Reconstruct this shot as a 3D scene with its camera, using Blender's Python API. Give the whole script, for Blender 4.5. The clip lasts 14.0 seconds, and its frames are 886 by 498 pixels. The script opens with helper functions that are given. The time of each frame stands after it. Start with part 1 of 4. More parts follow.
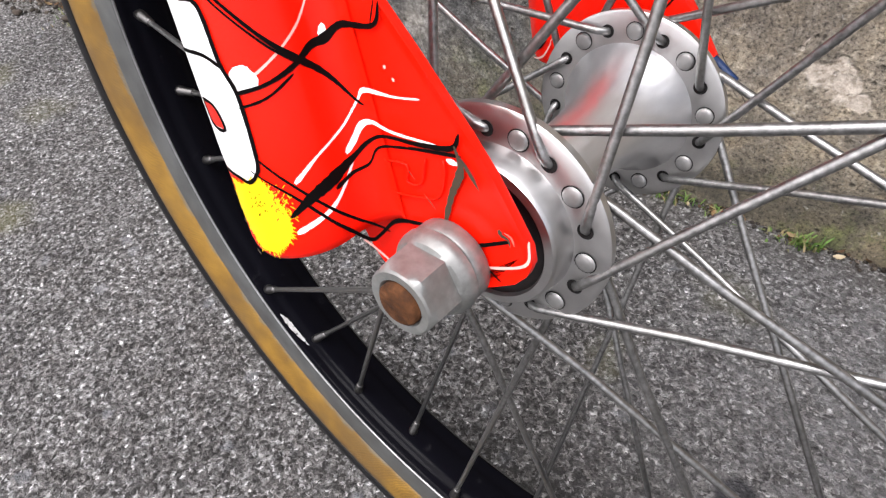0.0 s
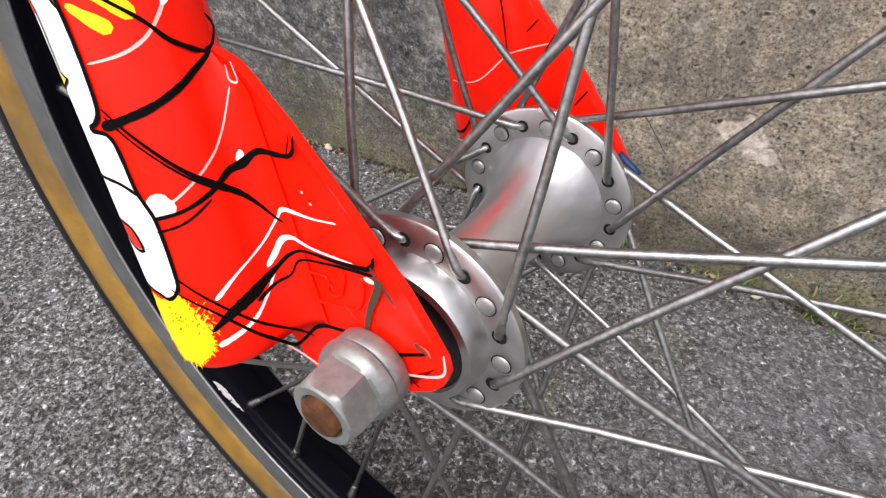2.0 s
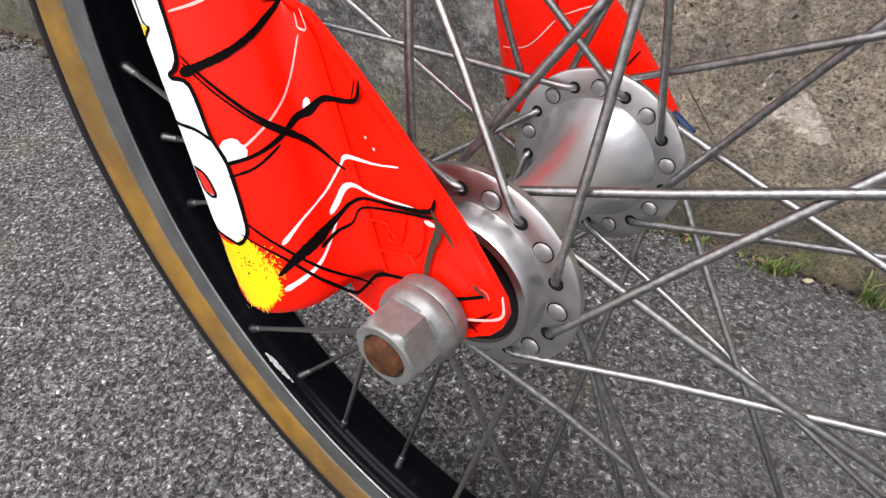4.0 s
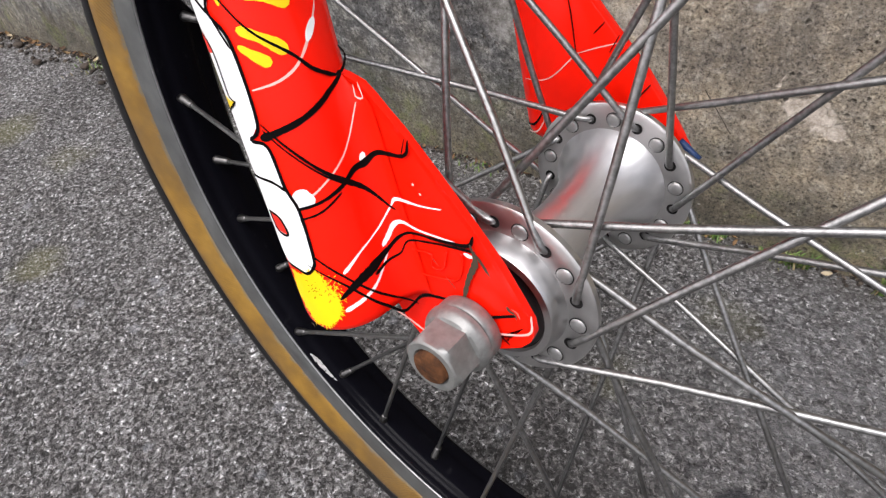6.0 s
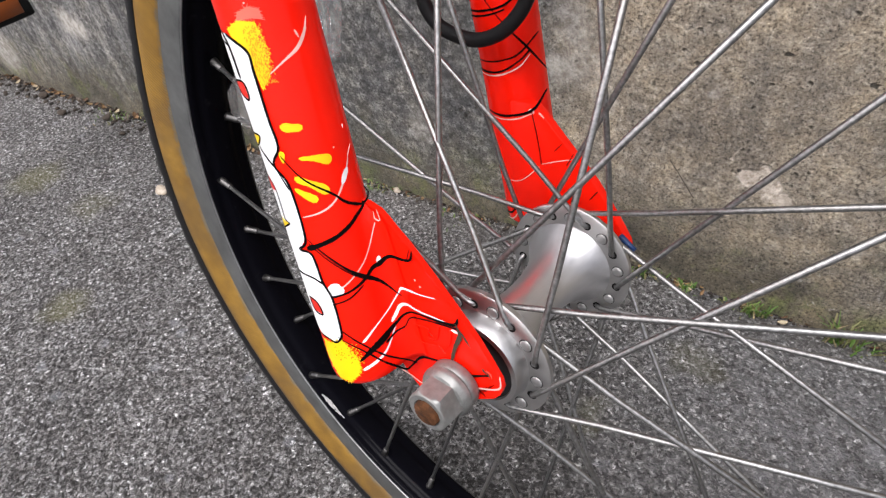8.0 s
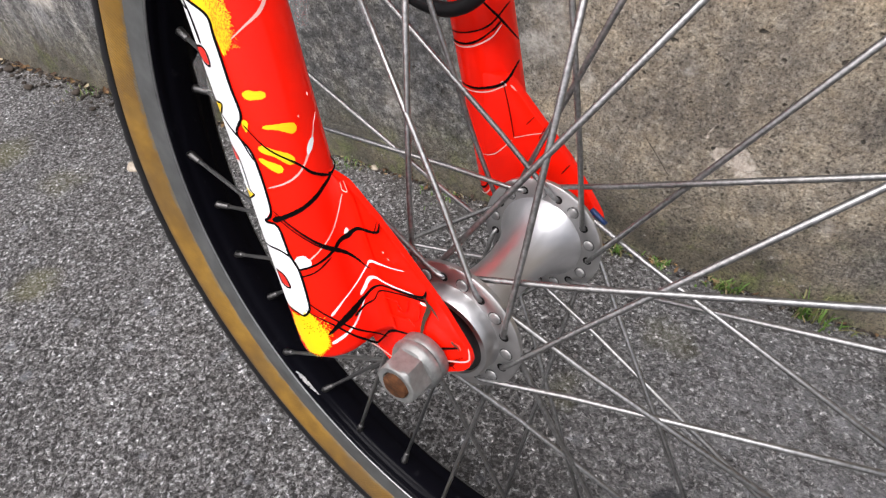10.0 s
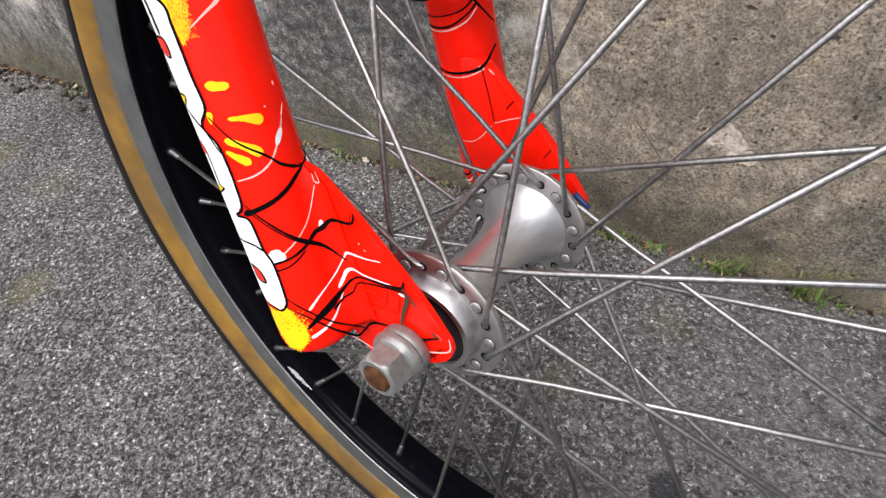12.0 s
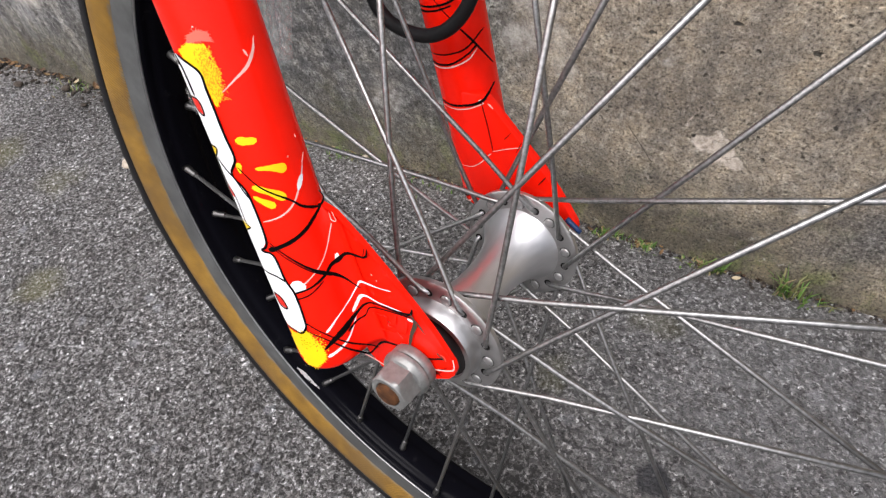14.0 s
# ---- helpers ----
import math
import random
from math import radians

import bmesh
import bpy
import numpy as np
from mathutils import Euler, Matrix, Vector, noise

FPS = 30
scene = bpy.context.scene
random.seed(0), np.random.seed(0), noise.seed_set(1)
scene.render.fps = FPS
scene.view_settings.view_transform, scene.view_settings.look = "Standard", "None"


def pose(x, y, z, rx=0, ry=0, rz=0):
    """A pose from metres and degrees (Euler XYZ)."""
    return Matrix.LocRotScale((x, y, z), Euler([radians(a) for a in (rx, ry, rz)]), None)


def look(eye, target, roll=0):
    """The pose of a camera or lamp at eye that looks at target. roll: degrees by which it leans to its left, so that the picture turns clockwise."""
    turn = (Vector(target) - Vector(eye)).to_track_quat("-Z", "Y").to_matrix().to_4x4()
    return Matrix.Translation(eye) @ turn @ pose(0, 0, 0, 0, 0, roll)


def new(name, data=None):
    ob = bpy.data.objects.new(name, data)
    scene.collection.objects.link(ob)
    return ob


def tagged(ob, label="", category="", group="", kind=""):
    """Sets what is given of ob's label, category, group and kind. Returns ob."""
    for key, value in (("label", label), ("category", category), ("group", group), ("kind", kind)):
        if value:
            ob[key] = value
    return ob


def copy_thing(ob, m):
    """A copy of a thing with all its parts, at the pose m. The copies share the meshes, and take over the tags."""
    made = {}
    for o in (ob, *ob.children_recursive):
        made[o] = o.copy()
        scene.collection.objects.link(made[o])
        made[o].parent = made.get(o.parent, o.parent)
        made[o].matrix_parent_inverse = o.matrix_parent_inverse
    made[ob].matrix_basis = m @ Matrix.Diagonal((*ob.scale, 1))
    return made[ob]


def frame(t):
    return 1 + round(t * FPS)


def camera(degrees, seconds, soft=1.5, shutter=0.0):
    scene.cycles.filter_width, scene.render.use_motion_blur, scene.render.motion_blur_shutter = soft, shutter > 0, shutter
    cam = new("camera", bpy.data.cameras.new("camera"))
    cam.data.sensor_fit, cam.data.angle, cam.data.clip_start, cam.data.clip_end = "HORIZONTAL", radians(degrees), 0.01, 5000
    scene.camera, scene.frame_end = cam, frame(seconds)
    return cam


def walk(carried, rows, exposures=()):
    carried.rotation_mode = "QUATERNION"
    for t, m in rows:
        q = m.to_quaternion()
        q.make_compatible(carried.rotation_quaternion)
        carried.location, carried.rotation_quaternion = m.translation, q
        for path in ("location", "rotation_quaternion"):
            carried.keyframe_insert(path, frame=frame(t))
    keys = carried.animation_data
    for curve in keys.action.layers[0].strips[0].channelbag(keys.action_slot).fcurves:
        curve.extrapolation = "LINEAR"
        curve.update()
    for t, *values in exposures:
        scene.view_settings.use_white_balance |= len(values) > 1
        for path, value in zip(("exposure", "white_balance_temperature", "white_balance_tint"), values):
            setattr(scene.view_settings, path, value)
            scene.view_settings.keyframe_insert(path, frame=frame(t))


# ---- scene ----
cam = camera(71.68, 14.0, soft=1.3)
PATH = [
    (0.0, 0.0557, -0.1102, 0.3518, 42.86, 4.64, 38.04),
    (0.5, 0.0552, -0.1086, 0.3536, 42.79, 2.17, 37.19),
    (1.0, 0.0570, -0.1028, 0.3585, 42.74, 1.39, 36.27),
    (1.5, 0.0592, -0.1012, 0.3618, 43.72, 1.14, 34.48),
    (2.0, 0.0559, -0.0998, 0.3667, 45.09, 1.83, 33.65),
    (2.5, 0.0529, -0.0963, 0.3631, 46.31, 2.16, 34.41),
    (3.0, 0.0553, -0.0950, 0.3657, 46.40, 2.50, 34.63),
    (3.5, 0.0615, -0.0991, 0.3683, 46.59, 2.13, 34.66),
    (4.0, 0.0573, -0.1099, 0.3618, 44.86, 4.22, 36.10),
    (4.2, 0.0560, -0.1105, 0.3604, 43.96, 4.99, 36.68),
    (6.3, 0.0638, -0.1197, 0.3896, 44.06, 6.92, 36.90),
    (6.5, 0.0655, -0.1206, 0.3949, 44.56, 7.01, 37.24),
    (7.0, 0.0741, -0.1269, 0.4267, 45.98, 7.24, 36.19),
    (7.5, 0.0838, -0.1381, 0.4336, 47.36, 6.13, 36.50),
    (8.0, 0.0833, -0.1360, 0.4325, 46.91, 6.08, 36.88),
    (8.2, 0.0835, -0.1347, 0.4278, 46.69, 5.73, 37.36),
    (10.3, 0.0883, -0.1344, 0.4292, 44.85, 5.06, 35.06),
    (10.5, 0.0904, -0.1343, 0.4290, 44.90, 5.60, 34.80),
    (11.0, 0.0922, -0.1317, 0.4256, 44.56, 6.06, 34.69),
    (11.5, 0.0895, -0.1321, 0.4271, 44.40, 5.80, 35.01),
    (12.0, 0.0909, -0.1285, 0.4252, 44.01, 6.16, 34.39),
    (12.5, 0.0956, -0.1330, 0.4309, 43.41, 6.35, 34.04),
    (13.0, 0.0912, -0.1442, 0.4399, 42.95, 6.27, 33.97),
    (13.5, 0.0947, -0.1416, 0.4388, 42.77, 6.45, 33.73),
    (14.0, 0.0922, -0.1303, 0.4514, 42.25, 5.96, 34.07),
]
walk(cam, [(t, pose(x, y, z, rx, ry, rz)) for t, x, y, z, rx, ry, rz in PATH],
     [(0.0, 1.13, 6500, 15), (1.0, 1.03, 6500, 15), (2.4, 1.01, 6500, 15), (3.1, 0.83, 6500, 15), (14.0, 0.82, 6500, 15)])

# ---- daylight: bright overcast sky ----
world = bpy.data.worlds.new("world")
scene.world = world
world.use_nodes = True
wn = world.node_tree
sky = wn.nodes.new("ShaderNodeTexSky")
sky.sky_type = "NISHITA"
sky.sun_disc = False
sky.sun_elevation, sky.sun_rotation = radians(55), radians(200)
sky.air_density, sky.dust_density, sky.ozone_density = 1.0, 4.0, 1.0
hsv = wn.nodes.new("ShaderNodeHueSaturation")
hsv.inputs["Saturation"].default_value = 0.25
wn.links.new(sky.outputs[0], hsv.inputs["Color"])
wn.links.new(hsv.outputs[0], wn.nodes["Background"].inputs["Color"])
wn.nodes["Background"].inputs["Strength"].default_value = 0.15
sun = new("sun", bpy.data.lights.new("sun", "SUN"))
sun.data.energy, sun.data.angle, sun.data.color = 1.5, radians(28), (1.0, 1.0, 1.0)
sun.matrix_world = look((0, 0, 3), (-0.9, 0.9, 0.2))


# ---- materials ----
def mat(name, color, rough=0.5, metal=0.0, coat=0.0, spec=0.5):
    m = bpy.data.materials.new(name)
    m.use_nodes = True
    b = m.node_tree.nodes["Principled BSDF"]
    b.inputs["Base Color"].default_value = (*color, 1)
    b.inputs["Roughness"].default_value = rough
    b.inputs["Metallic"].default_value = metal
    b.inputs["Coat Weight"].default_value = coat
    b.inputs["Specular IOR Level"].default_value = spec
    return m


def node(m, kind, **values):
    n = m.node_tree.nodes.new(kind)
    for k, v in values.items():
        n.inputs[k].default_value = v
    return n


def link(m, a, b):
    m.node_tree.links.new(a, b)


def bsdf(m):
    return m.node_tree.nodes["Principled BSDF"]


def ramp(m, fac, stops, constant=False):
    r = m.node_tree.nodes.new("ShaderNodeValToRGB")
    link(m, fac, r.inputs[0])
    el = r.color_ramp.elements
    while len(el) < len(stops):
        el.new(0.5)
    for e, (p, c) in zip(el, stops):
        e.position, e.color = p, (*c, 1) if len(c) == 3 else c
    if constant:
        r.color_ramp.interpolation = "CONSTANT"
    return r.outputs[0]


def coords(m, scale=(1, 1, 1)):
    tc = m.node_tree.nodes.new("ShaderNodeTexCoord")
    mp = m.node_tree.nodes.new("ShaderNodeMapping")
    mp.inputs["Scale"].default_value = scale
    link(m, tc.outputs["Object"], mp.inputs[0])
    return mp.outputs[0]


def noise_tex(m, vec, scale, detail=4, rough=0.6):
    n = node(m, "ShaderNodeTexNoise", Scale=scale, Detail=detail, Roughness=rough)
    link(m, vec, n.inputs["Vector"])
    return n.outputs["Fac"]


def mix(m, fac, a, b, blend="MIX"):
    n = m.node_tree.nodes.new("ShaderNodeMix")
    n.data_type, n.blend_type = "RGBA", blend
    for sock, v in ((n.inputs[0], fac), (n.inputs[6], a), (n.inputs[7], b)):
        if isinstance(v, (int, float)):
            sock.default_value = v
        elif isinstance(v, tuple):
            sock.default_value = (*v, 1)
        else:
            link(m, v, sock)
    return n.outputs[2]


def math_node(m, op, a, b):
    n = m.node_tree.nodes.new("ShaderNodeMath")
    n.operation = op
    for s, v in zip(n.inputs, (a, b)):
        if isinstance(v, (int, float)):
            s.default_value = v
        else:
            link(m, v, s)
    return n.outputs[0]


def bump(m, height, strength, distance):
    b = m.node_tree.nodes.new("ShaderNodeBump")
    b.inputs["Strength"].default_value, b.inputs["Distance"].default_value = strength, distance
    link(m, height, b.inputs["Height"])
    link(m, b.outputs[0], bsdf(m).inputs["Normal"])


def painted(name, color, rough, spec=0.25):
    """Glossy enamel with faint orange peel and dust."""
    m = mat(name, color, rough, spec=spec)
    v = coords(m)
    tint = ramp(m, noise_tex(m, v, 90, 3), [(0.3, (0.92, 0.92, 0.92)), (0.7, (1.0, 1.0, 1.0))])
    link(m, mix(m, 1.0, color, tint, "MULTIPLY"), bsdf(m).inputs["Base Color"])
    bump(m, noise_tex(m, v, 260, 2), 0.06, 0.0006)
    return m


RED = painted("red_paint", (0.94, 0.011, 0.002), 0.22, 0.18)
WHITE = painted("white_paint", (0.82, 0.82, 0.82), 0.4)
BLACK = painted("black_ink", (0.004, 0.003, 0.003), 0.6, 0.03)
THIN = painted("thin_white_paint", (0.82, 0.45, 0.39), 0.4)
YELLOW = painted("yellow_paint", (0.82, 0.56, 0.004), 0.4)
RED2 = painted("red_lettering", (0.75, 0.02, 0.012), 0.4)
BARE = mat("bare_metal", (0.055, 0.040, 0.024), 0.6, 0.2)
PINK = painted("pink_overspray", (0.86, 0.13, 0.09), 0.45)
ORANGE = painted("orange_overspray", (0.86, 0.27, 0.004), 0.42)


def metal(name, color, rough, grain, contrast, metallic=1.0, stretch=(1, 1, 1), dirt=None, relief=0.12):
    m = mat(name, color, rough, metallic)
    v = coords(m, stretch)
    n1, n2 = noise_tex(m, v, grain, 4), noise_tex(m, coords(m), grain * 0.07, 3)
    c = mix(m, 1.0, color, ramp(m, n1, [(0.25, (1 - contrast,) * 3), (0.75, (1.0, 1.0, 1.0))]), "MULTIPLY")
    if dirt:
        c = mix(m, ramp(m, n2, [(0.5, (0, 0, 0)), (0.75, (0.7, 0.7, 0.7))]), c, dirt)
    link(m, c, bsdf(m).inputs["Base Color"])
    link(m, ramp(m, n1, [(0.2, (rough - 0.08,) * 3), (0.8, (rough + 0.12,) * 3)]), bsdf(m).inputs["Roughness"])
    bump(m, n1, relief, 0.0002)
    return m


ALLOY = metal("hub_alloy", (0.72, 0.72, 0.725), 0.37, 420, 0.12, stretch=(1, 0.12, 1), relief=0.02)
FLANGE = metal("flange_alloy", (0.57, 0.565, 0.56), 0.36, 300, 0.14, dirt=(0.53, 0.52, 0.51), relief=0.02)
HEAD = metal("spoke_head_steel", (0.36, 0.357, 0.35), 0.5, 600, 0.25, 0.8, relief=0.05)
SPOKE = metal("spoke_steel", (0.37, 0.368, 0.362), 0.38, 700, 0.6, 0.95, dirt=(0.20, 0.195, 0.18))
NIPPLE = metal("nipple_metal", (0.13, 0.128, 0.125), 0.4, 500, 0.3, dirt=(0.08, 0.08, 0.08))
NUT = metal("zinc", (0.29, 0.295, 0.285), 0.46, 420, 0.45, 0.6, dirt=(0.20, 0.20, 0.19))
DARK = metal("dark_steel", (0.02, 0.016, 0.016), 0.4, 300, 0.3, 0.3)
RUST = mat("rust", (0.12, 0.04, 0.015), 0.85, spec=0.2)
_v = coords(RUST)
link(RUST, ramp(RUST, noise_tex(RUST, _v, 350, 5), [(0.3, (0.025, 0.011, 0.006)), (0.55, (0.075, 0.029, 0.010)), (0.8, (0.15, 0.065, 0.03))]), bsdf(RUST).inputs["Base Color"])
bump(RUST, noise_tex(RUST, _v, 700, 4), 0.6, 0.0005)
RIM = mat("black_rim", (0.0025, 0.0025, 0.004), 0.18, spec=0.03)
_v = coords(RIM)
link(RIM, ramp(RIM, noise_tex(RIM, _v, 140, 5), [(0.62, (0.0025, 0.0025, 0.004)), (0.8, (0.012, 0.012, 0.014))]), bsdf(RIM).inputs["Base Color"])
bump(RIM, noise_tex(RIM, _v, 60, 3), 0.08, 0.0006)
SIDE = metal("machined_rim_side", (0.125, 0.131, 0.128), 0.5, 110, 0.6, 0.35, dirt=(0.045, 0.044, 0.040))
LIP = metal("bright_rim_lip", (0.38, 0.38, 0.385), 0.4, 300, 0.3)
# pale colour for the rim's scratch and the gloss highlight painted with it
SCUFF_GLINT = metal("scuff_glint_alloy", (0.85, 0.85, 0.85), 0.5, 500, 0.4, 0.2, relief=0.3)
GUM = mat("amber_rubber", (0.35, 0.17, 0.03), 0.55)
_v = coords(GUM)
_c = ramp(GUM, noise_tex(GUM, _v, 55, 5), [(0.3, (0.13, 0.066, 0.008)), (0.55, (0.21, 0.113, 0.013)), (0.75, (0.27, 0.152, 0.026))])
_c = mix(GUM, ramp(GUM, noise_tex(GUM, _v, 18, 4), [(0.46, (0, 0, 0)), (0.64, (0.8, 0.8, 0.8))]), _c, (0.10, 0.056, 0.016))
gum_xyz = GUM.node_tree.nodes.new("ShaderNodeSeparateXYZ")
link(GUM, _v, gum_xyz.inputs[0])
gum_r = math_node(GUM, "SQRT", math_node(GUM, "ADD", math_node(GUM, "POWER", gum_xyz.outputs[0], 2.0), math_node(GUM, "POWER", gum_xyz.outputs[2], 2.0)), 0.0)
gum_r = math_node(GUM, "ADD", gum_r, math_node(GUM, "MULTIPLY", math_node(GUM, "SUBTRACT", noise_tex(GUM, _v, 70, 6, 0.7), 0.5), 0.012))
worn = ramp(GUM, math_node(GUM, "MULTIPLY", math_node(GUM, "SUBTRACT", gum_r, 0.2066), 100.0), [(0.02, (0.85, 0.85, 0.85)), (0.22, (0, 0, 0))])
_c = mix(GUM, worn, _c, (0.105, 0.098, 0.078))
link(GUM, _c, bsdf(GUM).inputs["Base Color"])
# woven casing: fine slanting threads under the rubber
gum_turn = math_node(GUM, "ARCTAN2", gum_xyz.outputs[2], gum_xyz.outputs[0])
thread = math_node(GUM, "SINE", math_node(GUM, "ADD", math_node(GUM, "MULTIPLY", gum_turn, 720.0), math_node(GUM, "MULTIPLY", gum_r, 2400.0)), 0.0)
thread = math_node(GUM, "MULTIPLY", thread, ramp(GUM, noise_tex(GUM, _v, 26, 3), [(0.45, (0, 0, 0)), (0.62, (1, 1, 1))]))
_c = mix(GUM, 1.0, _c, ramp(GUM, math_node(GUM, "ADD", math_node(GUM, "MULTIPLY", thread, 0.5), 0.5), [(0.0, (0.80, 0.80, 0.80)), (1.0, (1.2, 1.2, 1.2))]), "MULTIPLY")
shoulder = ramp(GUM, math_node(GUM, "MULTIPLY", math_node(GUM, "SUBTRACT", gum_r, 0.2190), 100.0), [(0.25, (0, 0, 0)), (0.85, (0.75, 0.75, 0.75))])
_c = mix(GUM, shoulder, _c, (0.05, 0.032, 0.014))
link(GUM, _c, bsdf(GUM).inputs["Base Color"])
bump(GUM, math_node(GUM, "ADD", noise_tex(GUM, _v, 500, 3), math_node(GUM, "MULTIPLY", thread, 0.4)), 0.3, 0.0004)
RUBBER = mat("black_rubber", (0.006, 0.006, 0.0065), 0.6, spec=0.2)
bump(RUBBER, noise_tex(RUBBER, coords(RUBBER), 300, 3), 0.4, 0.0006)
# near-black colour that paints the shade in and round the spoke holes
HOLE_SHADE = mat("hole_shade", (0.012, 0.011, 0.011), 0.8, spec=0.1)
CLEAR = mat("clear_plastic", (0.85, 0.84, 0.84), 0.28)
bsdf(CLEAR).inputs["Transmission Weight"].default_value = 0.85
bsdf(CLEAR).inputs["IOR"].default_value = 1.45
bsdf(CLEAR).inputs["Alpha"].default_value = 0.25
BLUE = mat("blue_tape", (0.006, 0.03, 0.11), 0.5)
AMBER = mat("amber_reflector", (0.22, 0.05, 0.006), 0.3, coat=0.4)
GRASS = mat("grass", (0.10, 0.16, 0.03), 0.6)
link(GRASS, ramp(GRASS, node(GRASS, "ShaderNodeNewGeometry").outputs["Random Per Island"], [(0.0, (0.05, 0.11, 0.012)), (0.45, (0.10, 0.19, 0.03)), (0.68, (0.16, 0.17, 0.06)), (1.0, (0.27, 0.21, 0.11))]), bsdf(GRASS).inputs["Base Color"])
SOIL = mat("soil", (0.06, 0.045, 0.03), 0.95)
link(SOIL, ramp(SOIL, node(SOIL, "ShaderNodeNewGeometry").outputs["Random Per Island"], [(0.0, (0.012, 0.010, 0.008)), (0.6, (0.04, 0.03, 0.022)), (1.0, (0.11, 0.09, 0.07))]), bsdf(SOIL).inputs["Base Color"])
LEAF = mat("dry_leaf", (0.12, 0.06, 0.025), 0.8)
link(LEAF, ramp(LEAF, node(LEAF, "ShaderNodeNewGeometry").outputs["Random Per Island"], [(0.0, (0.035, 0.018, 0.010)), (0.5, (0.11, 0.055, 0.022)), (0.8, (0.20, 0.12, 0.05)), (1.0, (0.36, 0.30, 0.20))]), bsdf(LEAF).inputs["Base Color"])
PEBBLE = mat("pebble", (0.4, 0.33, 0.25), 0.8)
link(PEBBLE, ramp(PEBBLE, noise_tex(PEBBLE, coords(PEBBLE), 200, 4), [(0.3, (0.26, 0.21, 0.16)), (0.7, (0.5, 0.44, 0.35))]), bsdf(PEBBLE).inputs["Base Color"])


def voronoi(m, vec, scale, feature="F1", out="Color", random_=1.0):
    n = m.node_tree.nodes.new("ShaderNodeTexVoronoi")
    n.feature = feature
    n.inputs["Scale"].default_value = scale
    n.inputs["Randomness"].default_value = random_
    link(m, vec, n.inputs["Vector"])
    return n.outputs[out]


def warp(m, vec, scale, amount):
    """Coordinates shaken by noise, so that grains lose their polygon edges."""
    n = node(m, "ShaderNodeTexNoise", Scale=scale, Detail=2.0)
    link(m, vec, n.inputs["Vector"])
    a = m.node_tree.nodes.new("ShaderNodeVectorMath")
    a.operation = "MULTIPLY_ADD"
    link(m, n.outputs["Color"], a.inputs[0])
    a.inputs[1].default_value = (amount,) * 3
    link(m, vec, a.inputs[2])
    return a.outputs[0]


def spot(m, vec, centre, radius, soft=0.5):
    """1 inside a soft round patch of the plan."""
    d = m.node_tree.nodes.new("ShaderNodeVectorMath")
    d.operation = "DISTANCE"
    link(m, vec, d.inputs[0])
    d.inputs[1].default_value = centre
    r = m.node_tree.nodes.new("ShaderNodeMapRange")
    r.interpolation_type = "SMOOTHSTEP"
    link(m, d.outputs["Value"], r.inputs[0])
    r.inputs[1].default_value, r.inputs[2].default_value, r.inputs[3].default_value, r.inputs[4].default_value = radius * (1 - soft), radius, 1.0, 0.0
    return r.outputs[0]


# worn concrete: grey paste with small pits and washed-out grains
CONC = mat("concrete_ground", (0.2, 0.2, 0.19), 0.9, spec=0.3)
_v = coords(CONC)
_s = warp(CONC, warp(CONC, _v, 160, 0.006), 620, 0.0022)
grains = voronoi(CONC, _s, 400)
sep = CONC.node_tree.nodes.new("ShaderNodeSeparateColor")
link(CONC, grains, sep.inputs[0])
stone = ramp(CONC, sep.outputs[0], [(0.0, (0.026, 0.025, 0.025)), (0.22, (0.09, 0.088, 0.086)), (0.55, (0.20, 0.194, 0.190)), (0.84, (0.33, 0.326, 0.32)), (1.0, (0.60, 0.60, 0.60))])
dist = voronoi(CONC, _s, 400, out="Distance")
paste = ramp(CONC, dist, [(0.22, (0, 0, 0)), (0.62, (1, 1, 1))])
_c = mix(CONC, math_node(CONC, "MULTIPLY", paste, 0.7), stone, (0.125, 0.121, 0.115))
mottle = noise_tex(CONC, _s, 230, 7, 0.78)
_c = mix(CONC, 1.0, _c, ramp(CONC, mottle, [(0.37, (0.14, 0.137, 0.137)), (0.5, (1.0, 1.01, 1.02)), (0.60, (2.3, 2.32, 2.34))]), "MULTIPLY")
big = noise_tex(CONC, _v, 7, 5, 0.65)
_c = mix(CONC, 1.0, _c, ramp(CONC, big, [(0.36, (0.80, 0.795, 0.79)), (0.64, (1.24, 1.235, 1.23))]), "MULTIPLY")
blotch = noise_tex(CONC, _v, 48, 5, 0.7)
_c = mix(CONC, 1.0, _c, ramp(CONC, blotch, [(0.34, (0.74, 0.72, 0.70)), (0.5, (1.0, 1.0, 1.0)), (0.66, (1.18, 1.18, 1.18))]), "MULTIPLY")
fine = noise_tex(CONC, _v, 800, 4)
pitted = ramp(CONC, noise_tex(CONC, _s, 330, 3, 0.6), [(0.555, (0, 0, 0)), (0.60, (0.92, 0.92, 0.92))])
_c = mix(CONC, pitted, _c, (0.03, 0.027, 0.025))
pale = ramp(CONC, voronoi(CONC, warp(CONC, _v, 120, 0.012), 26, out="Distance"), [(0.10, (1, 1, 1)), (0.16, (0, 0, 0))])
_c = mix(CONC, math_node(CONC, "MULTIPLY", pale, 0.22), _c, (0.42, 0.44, 0.48))
# coarse, deeply washed-out patch with dark hollows
washed = math_node(CONC, "MULTIPLY", spot(CONC, warp(CONC, _v, 12, 0.10), (0.04, 0.06, 0.05), 0.12, 0.9), ramp(CONC, noise_tex(CONC, _s, 190, 4, 0.65), [(0.47, (0, 0, 0)), (0.56, (0.85, 0.85, 0.85))]))
_c = mix(CONC, washed, _c, (0.035, 0.033, 0.032))
